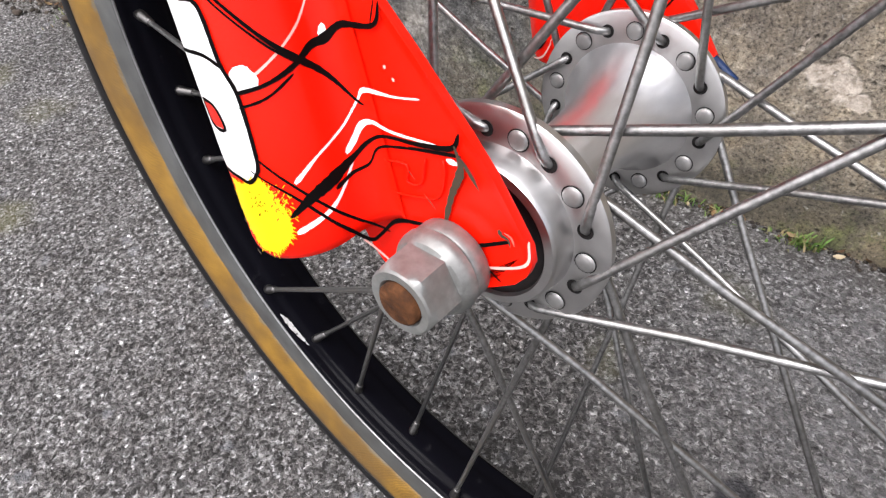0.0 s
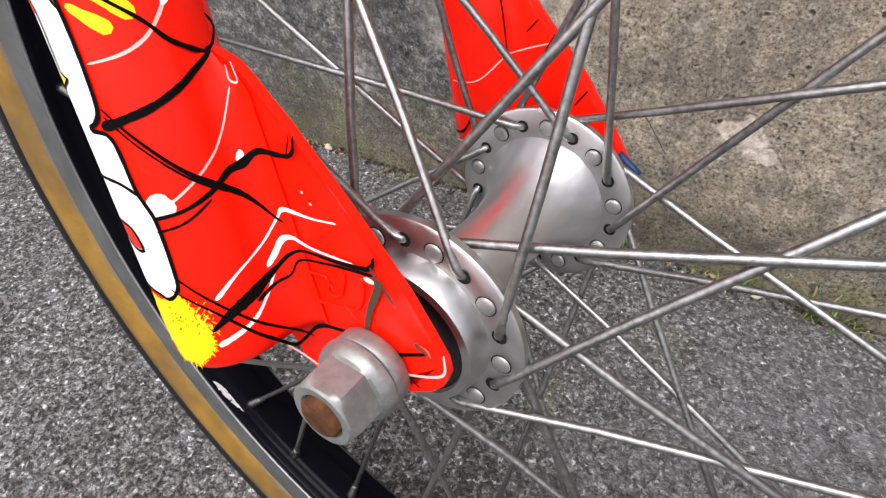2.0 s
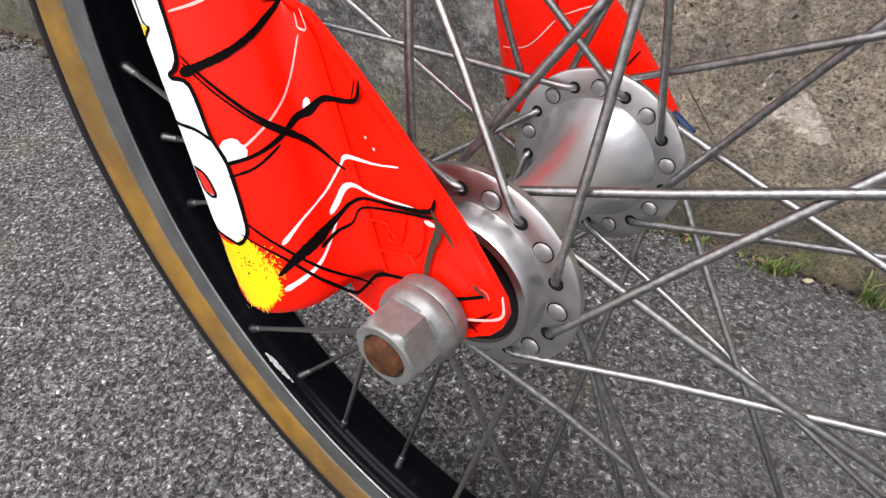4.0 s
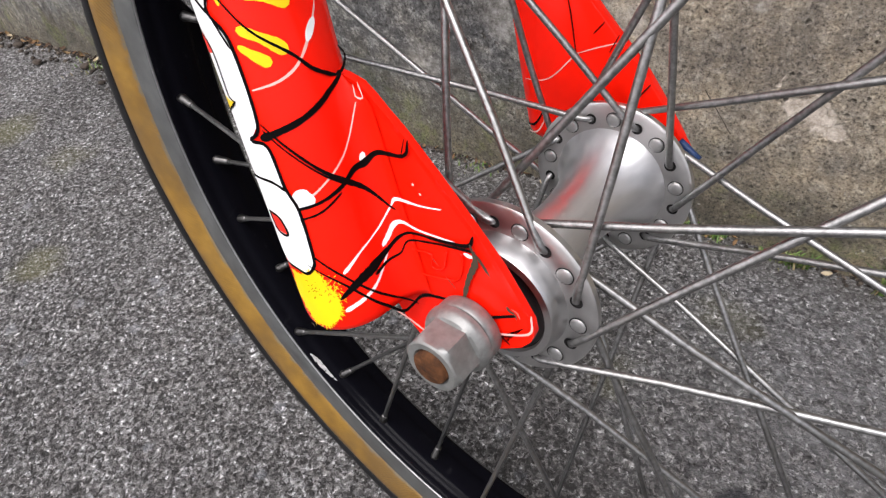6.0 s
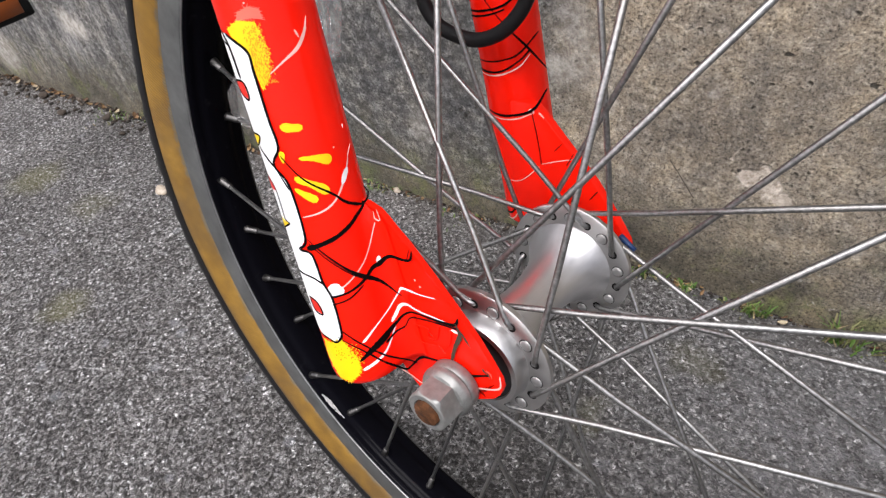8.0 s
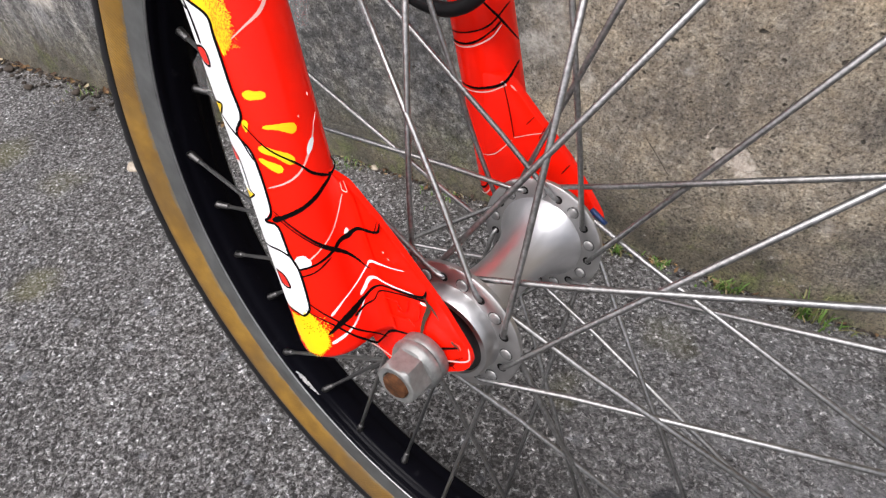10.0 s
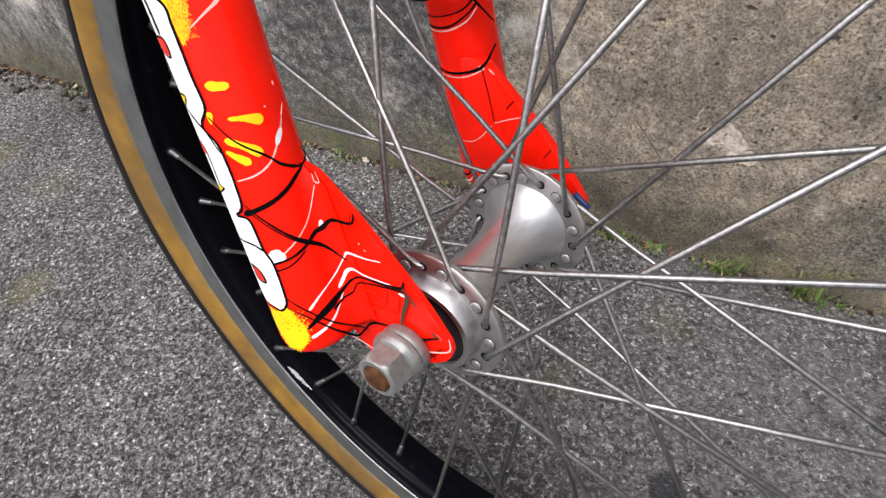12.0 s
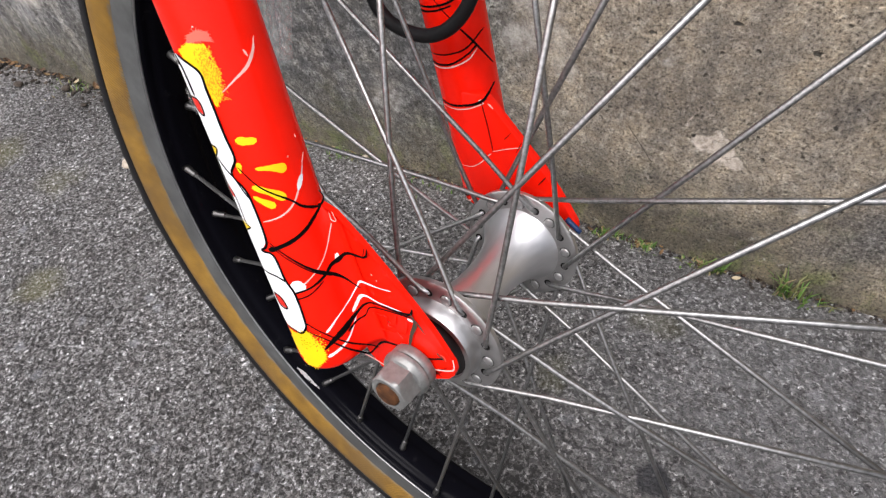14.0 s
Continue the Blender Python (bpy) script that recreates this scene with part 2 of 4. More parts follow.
# paler, smoother paste where the surface is less washed out
worn_less = math_node(CONC, "MULTIPLY", spot(CONC, warp(CONC, _v, 14, 0.12), (0.20, 0.21, 0.06), 0.24, 0.9), ramp(CONC, noise_tex(CONC, _v, 70, 6, 0.75), [(0.40, (0.10, 0.10, 0.10)), (0.60, (0.62, 0.62, 0.62))]))
_c = mix(CONC, worn_less, _c, mix(CONC, mottle, (0.15, 0.152, 0.155), (0.40, 0.403, 0.41)))
_w = warp(CONC, _v, 30, 0.05)
for cx, cy, rad, amount in ((-0.52, -0.065, 0.035, 0.35), (-0.79, 0.04, 0.05, 0.35), (-0.66, 0.05, 0.04, 0.2), (-0.60, 0.16, 0.05, 0.25), (0.03, 0.20, 0.03, 0.2), (-0.02, 0.12, 0.02, 0.2)):
    _c = mix(CONC, math_node(CONC, "MULTIPLY", spot(CONC, _w, (cx + 0.025, cy + 0.025, 0.025), rad, 0.8), amount), _c, (0.20, 0.19, 0.06))
for cx, cy, rad in ((0.082, 0.072, 0.015),):
    _c = mix(CONC, math_node(CONC, "MULTIPLY", spot(CONC, warp(CONC, _v, 60, 0.006), (cx + 0.003, cy + 0.003, 0.003), rad, 0.35), 0.85), _c, (0.045, 0.046, 0.052))
gx = CONC.node_tree.nodes.new("ShaderNodeSeparateXYZ")
link(CONC, _v, gx.inputs[0])
near_wall = math_node(CONC, "ADD", math_node(CONC, "ADD", gx.outputs[1], math_node(CONC, "MULTIPLY", gx.outputs[0], -0.1)), math_node(CONC, "MULTIPLY", math_node(CONC, "SUBTRACT", noise_tex(CONC, _v, 20, 5, 0.7), 0.5), 0.12))
silt = ramp(CONC, math_node(CONC, "ADD", math_node(CONC, "MULTIPLY", near_wall, 12.0), -2.7), [(0.1, (0, 0, 0)), (0.9, (0.65, 0.65, 0.65))])
_c = mix(CONC, math_node(CONC, "MULTIPLY", silt, 0.7), _c, (0.105, 0.093, 0.080))
link(CONC, _c, bsdf(CONC).inputs["Base Color"])
_h = math_node(CONC, "ADD", math_node(CONC, "MULTIPLY", dist, -0.7), math_node(CONC, "ADD", math_node(CONC, "MULTIPLY", fine, 0.35), math_node(CONC, "MULTIPLY", mottle, 1.2)))
bump(CONC, _h, 1.0, 0.0042)

# board-marked wall: sandy tan to the front, grey and darker behind, pits, damp foot
WALLM = mat("concrete_wall", (0.25, 0.22, 0.17), 0.9)
_v = coords(WALLM)
xyz = WALLM.node_tree.nodes.new("ShaderNodeSeparateXYZ")
link(WALLM, _v, xyz.inputs[0])
n_big, n_mid, n_fine = noise_tex(WALLM, _v, 9, 5, 0.65), noise_tex(WALLM, _v, 120, 6, 0.75), noise_tex(WALLM, _v, 430, 4, 0.75)
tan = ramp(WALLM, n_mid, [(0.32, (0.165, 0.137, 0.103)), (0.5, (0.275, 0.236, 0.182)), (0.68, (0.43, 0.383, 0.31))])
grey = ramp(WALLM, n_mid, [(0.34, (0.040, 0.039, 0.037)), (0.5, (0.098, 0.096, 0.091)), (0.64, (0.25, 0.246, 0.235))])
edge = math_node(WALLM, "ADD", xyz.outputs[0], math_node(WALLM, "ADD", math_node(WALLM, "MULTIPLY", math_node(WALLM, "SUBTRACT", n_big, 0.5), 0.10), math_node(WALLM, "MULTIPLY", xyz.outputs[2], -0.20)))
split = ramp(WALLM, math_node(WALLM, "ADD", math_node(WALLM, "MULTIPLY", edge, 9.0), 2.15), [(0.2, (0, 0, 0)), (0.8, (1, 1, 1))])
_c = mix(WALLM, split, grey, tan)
far_pale = ramp(WALLM, math_node(WALLM, "ADD", math_node(WALLM, "MULTIPLY", xyz.outputs[0], -3.0), -1.2), [(0.0, (0, 0, 0)), (0.9, (1, 1, 1))])
streaks = noise_tex(WALLM, coords(WALLM, (14, 1, 2.2)), 3.0, 5, 0.7)
_c = mix(WALLM, math_node(WALLM, "MULTIPLY", far_pale, ramp(WALLM, streaks, [(0.46, (0, 0, 0)), (0.66, (0.75, 0.75, 0.75))])), _c, (0.36, 0.355, 0.34))
foot = ramp(WALLM, math_node(WALLM, "ADD", math_node(WALLM, "MULTIPLY", xyz.outputs[2], 7.0), math_node(WALLM, "MULTIPLY", math_node(WALLM, "SUBTRACT", n_big, 0.5), 0.9)), [(0.15, (1, 1, 1)), (0.75, (0, 0, 0))])
_c = mix(WALLM, math_node(WALLM, "MULTIPLY", foot, 0.85), _c, (0.088, 0.076, 0.05))
moss = ramp(WALLM, noise_tex(WALLM, _v, 24, 5, 0.7), [(0.52, (0, 0, 0)), (0.66, (1, 1, 1))])
_c = mix(WALLM, math_node(WALLM, "MULTIPLY", math_node(WALLM, "MULTIPLY", foot, moss), 0.8), _c, (0.115, 0.13, 0.045))
_c = mix(WALLM, 1.0, _c, ramp(WALLM, n_big, [(0.34, (0.60, 0.60, 0.62)), (0.50, (1.0, 1.0, 1.0)), (0.66, (1.28, 1.26, 1.22))]), "MULTIPLY")
_c = mix(WALLM, 1.0, _c, ramp(WALLM, noise_tex(WALLM, _v, 34, 6, 0.7), [(0.34, (0.70, 0.72, 0.76)), (0.5, (1.0, 1.0, 1.0)), (0.64, (1.22, 1.18, 1.10))]), "MULTIPLY")
_c = mix(WALLM, 0.9, _c, ramp(WALLM, n_fine, [(0.38, (0.22, 0.21, 0.20)), (0.46, (0.88, 0.88, 0.88)), (0.56, (1.1, 1.1, 1.1)), (0.66, (1.8, 1.8, 1.8))]), "MULTIPLY")
pits = ramp(WALLM, voronoi(WALLM, warp(WALLM, _v, 200, 0.004), 110, out="Distance"), [(0.10, (1, 1, 1)), (0.22, (0, 0, 0))])
pit_some = math_node(WALLM, "MULTIPLY", pits, ramp(WALLM, noise_tex(WALLM, _v, 60, 2), [(0.52, (0, 0, 0)), (0.60, (1, 1, 1))]))
_c = mix(WALLM, math_node(WALLM, "MULTIPLY", pit_some, 0.85), _c, (0.05, 0.042, 0.03))
_w = warp(WALLM, _v, 70, 0.016)
for cx, cz, rad, amount in ((-0.115, 0.20, 0.03, 0.35), (-0.13, 0.23, 0.025, 0.35), (-0.02, 0.195, 0.007, 0.5), (0.105, 0.088, 0.012, 0.35), (-0.20, 0.16, 0.03, 0.3), (-0.29, 0.10, 0.03, 0.3), (-0.87, 0.135, 0.03, 0.8), (-0.845, 0.13, 0.02, 0.8), (-1.13, 0.06, 0.06, 0.6), (-0.14, 0.19, 0.02, 0.5), (-0.10, 0.17, 0.015, 0.5)):
    _c = mix(WALLM, math_node(WALLM, "MULTIPLY", spot(WALLM, _w, (cx + 0.008, 0.008, cz + 0.008), rad, 0.7), amount), _c, ramp(WALLM, n_mid, [(0.35, (0.24, 0.21, 0.17)), (0.55, (0.56, 0.53, 0.48))]))
# grey damp stain towards the open end
for cx, cz, rad, amount in ((0.175, 0.085, 0.06, 0.75), (0.22, 0.12, 0.07, 0.75), (0.13, 0.055, 0.035, 0.4)):
    _c = mix(WALLM, math_node(WALLM, "MULTIPLY", spot(WALLM, _w, (cx + 0.008, 0.008, cz + 0.008), rad, 0.8), amount), _c, ramp(WALLM, n_fine, [(0.38, (0.035, 0.034, 0.034)), (0.52, (0.115, 0.11, 0.105)), (0.66, (0.32, 0.31, 0.30))]))
# spalled place: broken pale face with a ragged edge, sunk below the skin
_k = warp(WALLM, warp(WALLM, _v, 60, 0.018), 240, 0.005)
chip = None
for cx, cz, rad in ((0.018, 0.128, 0.011), (0.033, 0.123, 0.013), (0.046, 0.117, 0.008), (0.028, 0.136, 0.009), (0.006, 0.147, 0.004)):
    one = spot(WALLM, _k, (cx + 0.0115, 0.0115, cz + 0.0115), rad, 0.4)
    chip = one if chip is None else math_node(WALLM, "MAXIMUM", chip, one)
_c = mix(WALLM, math_node(WALLM, "MULTIPLY", chip, 0.9), _c, ramp(WALLM, noise_tex(WALLM, _v, 150, 6, 0.75), [(0.34, (0.22, 0.175, 0.13)), (0.46, (0.50, 0.43, 0.35)), (0.60, (0.74, 0.67, 0.58))]))
for cx, cz, rad in ((0.0105, 0.1315, 0.0032), (-0.052, 0.184, 0.003), (0.16, 0.20, 0.004), (0.02, 0.23, 0.003), (-0.035, 0.215, 0.003), (-0.062, 0.205, 0.0022), (0.075, 0.215, 0.0025), (0.10, 0.165, 0.0022), (-0.24, 0.135, 0.004), (-0.235, 0.128, 0.003)):
    hollow = spot(WALLM, _k, (cx + 0.0115, 0.0115, cz + 0.0115), rad, 0.4)
    chip = math_node(WALLM, "MAXIMUM", chip, math_node(WALLM, "MULTIPLY", hollow, 1.6))
    _c = mix(WALLM, math_node(WALLM, "MULTIPLY", hollow, 0.9), _c, (0.03, 0.026, 0.02))
chalk = ramp(WALLM, noise_tex(WALLM, _v, 130, 4, 0.75), [(0.64, (0, 0, 0)), (0.74, (0.6, 0.6, 0.6))])
_c = mix(WALLM, chalk, _c, (0.55, 0.53, 0.48))
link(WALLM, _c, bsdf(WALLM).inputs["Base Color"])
bump(WALLM, math_node(WALLM, "SUBTRACT", math_node(WALLM, "ADD", math_node(WALLM, "MULTIPLY", n_mid, 1.6), math_node(WALLM, "MULTIPLY", n_fine, 0.6)), math_node(WALLM, "ADD", math_node(WALLM, "MULTIPLY", pit_some, 1.2), math_node(WALLM, "MULTIPLY", chip, 0.8))), 0.9, 0.0022)
CRACK = mat("crack", (0.05, 0.042, 0.03), 0.95)


# ---- mesh helpers ----
def part(name, bm, material, parent, label="", smooth=True):
    me = bpy.data.meshes.new(name)
    bmesh.ops.recalc_face_normals(bm, faces=bm.faces)
    bm.to_mesh(me)
    bm.free()
    for m in material if isinstance(material, (list, tuple)) else [material]:
        me.materials.append(m)
    if smooth:
        me.shade_smooth()
    ob = new(name, me)
    ob.parent = parent
    if label:
        ob["label"] = label
    return ob


def sharp(ob, degrees=35):
    me = ob.data
    me.shade_smooth()
    me.set_sharp_from_angle(angle=radians(degrees))
    return ob


def lathe(profile, n=96, closed=False, a0=0.0, a1=360.0):
    """Profile of (radius, y) turned round the y axis."""
    bm = bmesh.new()
    full = abs(a1 - a0) >= 360
    rings = []
    for i in range(n if full else n + 1):
        a = radians(a0 + (a1 - a0) * i / n)
        rings.append([bm.verts.new((r * math.cos(a), y, r * math.sin(a))) for r, y in profile])
    m = len(profile)
    for i in range(n):
        p, q = rings[i], rings[(i + 1) % len(rings)]
        for j in range(m if closed else m - 1):
            k = (j + 1) % m
            bm.faces.new((p[j], p[k], q[k], q[j]))
    bmesh.ops.remove_doubles(bm, verts=bm.verts, dist=1e-6)
    return bm


def sweep(points, radius, n=10, bm=None, caps=True):
    """A round bar along points; radius a number or one for each point."""
    bm = bm or bmesh.new()
    pts = [Vector(p) for p in points]
    rad = radius if isinstance(radius, (list, tuple)) else [radius] * len(pts)
    side = None
    rings = []
    for i, p in enumerate(pts):
        d = (pts[min(i + 1, len(pts) - 1)] - pts[max(i - 1, 0)]).normalized()
        if side is None:
            side = d.orthogonal().normalized()
        side = (side - side.dot(d) * d).normalized()
        up = d.cross(side)
        rings.append([bm.verts.new(p + rad[i] * (math.cos(2 * math.pi * k / n) * side + math.sin(2 * math.pi * k / n) * up)) for k in range(n)])
    for p, q in zip(rings, rings[1:]):
        for k in range(n):
            bm.faces.new((p[k], p[(k + 1) % n], q[(k + 1) % n], q[k]))
    if caps:
        bm.faces.new(rings[0][::-1])
        bm.faces.new(rings[-1])
    return bm


def box(bm, lo, hi, m=Matrix()):
    vs = [bm.verts.new(m @ Vector((x, y, z))) for x in (lo[0], hi[0]) for y in (lo[1], hi[1]) for z in (lo[2], hi[2])]
    for f in ((0, 1, 3, 2), (4, 6, 7, 5), (0, 4, 5, 1), (2, 3, 7, 6), (0, 2, 6, 4), (1, 5, 7, 3)):
        bm.faces.new([vs[i] for i in f])
    return bm


def pol(r, degrees, y):
    return Vector((r * math.cos(radians(degrees)), y, r * math.sin(radians(degrees))))


# ---- ground and wall ----
WALL_ANGLE, WALL_Y = 5.7, 0.287
ground = tagged(part("ground", box(bmesh.new(), (-30, -30, -0.3), (30, 30, 0)), CONC, None, smooth=False), "grey exposed-aggregate concrete ground with mossy spots", "ground", kind="structure")


def foot_line(x):
    """How far the foot of the wall lies behind its straight line."""
    return float(np.interp(x, [-1.2, -0.82, -0.60, -0.38, -0.20, -0.06, 0.02, 0.115, 0.25], [0.003, 0.002, 0.008, 0.013, 0.010, 0.005, 0.001, -0.006, -0.005]))


def wall_y(x, z):
    return foot_line(x) * math.exp(-max(z, 0) / 0.12) + 0.0016 * (noise.noise((x * 9, z * 9, 1.0)) + 0.5 * noise.noise((x * 30, z * 30, 4.0))) - 0.003 * math.exp(-max(z, 0) / 0.02)


def wall_mesh():
    """Front face slightly uneven, with a worn rounded foot."""
    bm = bmesh.new()
    xs = [-6, -3] + [-1.6 + 0.02 * i for i in range(116)] + [2, 6]
    zs = [-0.1, -0.02, 0.0, 0.008, 0.018, 0.03, 0.045] + [0.065 + 0.02 * i for i in range(18)] + [0.6, 0.9]
    rows = []
    for x in xs:
        col = []
        for z in zs:
            col.append(bm.verts.new((x, wall_y(x, z), z)))
        rows.append(col)
    for a, b in zip(rows, rows[1:]):
        for i in range(len(zs) - 1):
            bm.faces.new((a[i], b[i], b[i + 1], a[i + 1]))
    back = [[bm.verts.new((x, 0.2, z)) for z in (zs[0], zs[-1])] for x in (xs[0], xs[-1])]
    bm.faces.new([r[-1] for r in rows] + [back[1][1], back[0][1]])
    bm.faces.new((back[0][0], back[0][1], back[1][1], back[1][0]))
    bm.faces.new(rows[0] + [back[0][1], back[0][0]])
    bm.faces.new(rows[-1] + [back[1][1], back[1][0]])
    return bm


wall = tagged(part("wall_back", wall_mesh(), WALLM, None), "weathered concrete wall, sandy tan and grey, damp foot", "wall", kind="structure")
wall.matrix_world = pose(0, WALL_Y, 0, 0, 0, WALL_ANGLE)
sharp(wall, 50)


crack = bmesh.new()
line = [(-0.042 + 0.0012 * i, 0.129 - 0.0016 * i + 0.0008 * noise.noise((i * 0.6, 0, 0))) for i in range(21)]
rows = [[crack.verts.new((x + dx, wall_y(x, z) - 0.0007, z)) for dx in (-0.0006 * (0.4 + abs(noise.noise((i, 1, 1)))), 0.0006)] for i, (x, z) in enumerate(line)]
for a, b in zip(rows, rows[1:]):
    crack.faces.new((a[0], a[1], b[1], b[0]))
part("crack", crack, CRACK, wall, "thin dark crack")


def wall_at(x, out, z=0.0):
    """World place x metres along the wall, out metres before it."""
    return pose(0, WALL_Y, 0, 0, 0, WALL_ANGLE) @ Vector((x, foot_line(x) - out, z))

# ---- bicycle: everything in its own leaning frame, hub centre at the origin ----
HUB_Z, LEAN = 0.2532, -7.45
bicycle = new("bicycle")
bicycle.matrix_world = pose(0, 0, HUB_Z, LEAN, 0, 0)
tagged(bicycle, "bicycle with red splatter-painted fork leaning by a concrete wall", "bicycle")

RY = -0.0016  # middle plane of the rim
# tyre and rim; the far half is the wider one
FAR_WIDE = 1.45


def wide(y):
    return RY + (y * FAR_WIDE if y > 0 else y)


tyre_profile = [(0.2066, -0.0116), (0.2080, -0.0126), (0.2125, -0.0137), (0.2185, -0.0150), (0.2230, -0.0154), (0.2272, -0.0149)]
tread_profile = [(0.2266, -0.0146), (0.2276, -0.0155), (0.2350, -0.0150), (0.2425, -0.0122), (0.2462, -0.0070), (0.2480, 0.0)]
tread_profile += [(r, -y) for r, y in tread_profile[-2::-1]] + [(0.2290, 0.0125), (0.2360, 0.0), (0.2290, -0.0125)]


def seat(bm):
    """The tyre sits lower in the rim round its front than below."""
    for v in bm.verts:
        r = math.hypot(v.co.x, v.co.z)
        turn = math.degrees(math.atan2(v.co.z, v.co.x)) % 360
        k = 1 - 0.28 * float(np.interp(turn, [90, 145, 165, 192, 210], [0, 1, 1, 0, 0]))
        if r > 0.2066:
            k = (0.2066 + (r - 0.2066) * k) / r
            v.co.x, v.co.z = v.co.x * k, v.co.z * k
    return bm


tread = lathe([(r, wide(y)) for r, y in tread_profile], 360, closed=True)
for v in tread.verts:
    r = math.hypot(v.co.x, v.co.z)
    if r > 0.236:  # knobbed shoulder and crown
        k = 1 + (0.0035 if int(math.degrees(math.atan2(v.co.z, v.co.x)) * 0.5 + 720.25) % 2 else -0.0025)
        v.co.x, v.co.z = v.co.x * k, v.co.z * k
tyre = part("tyre", seat(tread), RUBBER, bicycle, "thin black tread of a skinwall tyre")
for s in (1, -1):
    part("sidewall", seat(lathe([(r, wide(s * y)) for r, y in tyre_profile], 180)), GUM, tyre, "amber skinwall rubber")
rim_in = [(0.1915, -0.0112), (0.1898, -0.0098), (0.1905, -0.0075), (0.1885, -0.0055), (0.1875, -0.003), (0.1873, 0.0)]
rim_in += [(r, -y) for r, y in rim_in[-2::-1]]
rim = part("rim", lathe([(r, wide(y)) for r, y in rim_in], 180), RIM, bicycle, "glossy black rim with scratches")
for s in (1, -1):
    part("rim_sidewall", lathe([(r, wide(s * y)) for r, y in [(0.1915, -0.0112), (0.1922, -0.0119), (0.1935, -0.0121), (0.2075, -0.0121), (0.2088, -0.0118), (0.2088, -0.0105), (0.2, -0.0100)]], 180), SIDE, rim, "dull machined grey rim side")

# the rim runs slightly out of true
for ob in (tyre, rim):
    ob.matrix_basis = Matrix.Rotation(0.0090, 4, Vector((math.cos(radians(199.5)), 0, math.sin(radians(199.5)))))
part("rim_lip", lathe([(r, y + RY) for r, y in [(0.1913, -0.0117), (0.1915, -0.0120), (0.1917, -0.01222), (0.1919, -0.0121)]], 180), LIP, rim, "bright worn edge of the rim")
# bright streak on the rim: a scratch, drawn out into a painted highlight
scuff = bmesh.new()
rows = []
for i in range(31):
    t = i / 30
    breadth = 0.0005 + 0.0042 * math.sin(math.pi * t) ** 0.8 * (0.6 + 0.5 * noise.noise((i * 0.7, 3, 0)))
    mid = -0.0094 + 0.0026 * t + 0.0003 * noise.noise((i * 0.5, 8, 0))
    row = []
    for k in (-0.5, -0.17, 0.17, 0.5):
        y = mid + k * breadth + 0.0003 * noise.noise((i * 1.7, k * 9, 5))
        base = 0.1898 + 0.0007 * max(0, min(1, (y + 0.0098) / 0.0023))
        row.append(scuff.verts.new(pol(base - 0.00025 - 0.00015 * noise.noise((i * 2.1, k * 7, 1)), -134.0 + 6.5 * t, y + RY)))
    rows.append(row)
for i, (a, b) in enumerate(zip(rows, rows[1:])):
    for k in range(3):
        if k == 1 or noise.noise((i * 0.61, k * 3.3, 7)) > -0.35:
            scuff.faces.new((a[k], a[k + 1], b[k + 1], b[k]))
part("scuff", scuff, SCUFF_GLINT, rim, "bright streak on the black rim, part scratch, part painted glint", smooth=False)

# hub
A_FL, R_FL = 0.0313, 0.0219
hub_profile = [(0.0185, -0.0298), (0.0260, -0.0300), (0.0268, -0.0305), (0.0268, -0.0322), (0.0260, -0.0328), (0.0190, -0.0330), (0.0186, -0.0345), (0.0182, -0.0380), (0.0176, -0.0388), (0.0158, -0.0390), (0.0154, -0.0380)]
barrel = [(0.0186, -0.0298), (0.0176, -0.0280), (0.0155, -0.0250), (0.0132, -0.0205), (0.0112, -0.0145), (0.0101, -0.0070), (0.0098, 0.0)]
barrel += [(r, -y) for r, y in barrel[-2::-1]]
hub = part("hub_shell", lathe(barrel, 96), ALLOY, bicycle, "polished aluminium hub barrel")
flanges = []
for s in (1, -1):
    flanges.append(part("flange", lathe([(r, s * y) for r, y in hub_profile], 96), FLANGE, hub, "high aluminium flange drilled for spokes"))
    sharp(flanges[-1], 40)
    part("bearing_shield", lathe([(r, s * y) for r, y in [(0.0156, -0.0380), (0.0150, -0.0365), (0.0090, -0.0370), (0.0088, -0.0400), (0.0060, -0.0402)]], 64), DARK, hub, "dark recessed bearing shield")
axle = part("axle", sweep([(0, -0.0657, 0), (0, -0.0652, 0), (0, 0.0652, 0), (0, 0.0657, 0)], [0.0041, 0.0047, 0.0047, 0.0041], 32), RUST, bicycle, "rusty steel axle end")


def hex_nut(s):
    bm = bmesh.new()
    n, corner = 48, radians(-1)
    def ring(y, radius, hexed):
        out = []
        for k in range(n):
            a = corner + 2 * math.pi * k / n
            h = 0.0074 / math.cos((a - corner + 1e-9) % radians(60) - radians(30))
            r = min(h, radius) if hexed else radius
            out.append(bm.verts.new((r * math.cos(a), s * y, r * math.sin(a))))
        return out
    rows = [ring(-0.0640, 0.0049, False), ring(-0.0646, 0.0053, False), ring(-0.0647, 0.0070, False), ring(-0.0643, 0.0075, True), ring(-0.0634, 0.0083, True), ring(-0.0626, 0.0088, True), ring(-0.0566, 0.0088, True), ring(-0.0562, 0.0085, False), ring(-0.0550, 0.0094, False), ring(-0.0540, 0.0097, False), ring(-0.0529, 0.0097, False), ring(-0.0526, 0.0092, False)]
    for p, q in zip(rows, rows[1:]):
        for k in range(n):
            bm.faces.new((p[k], p[(k + 1) % n], q[(k + 1) % n], q[k]))
    return bm


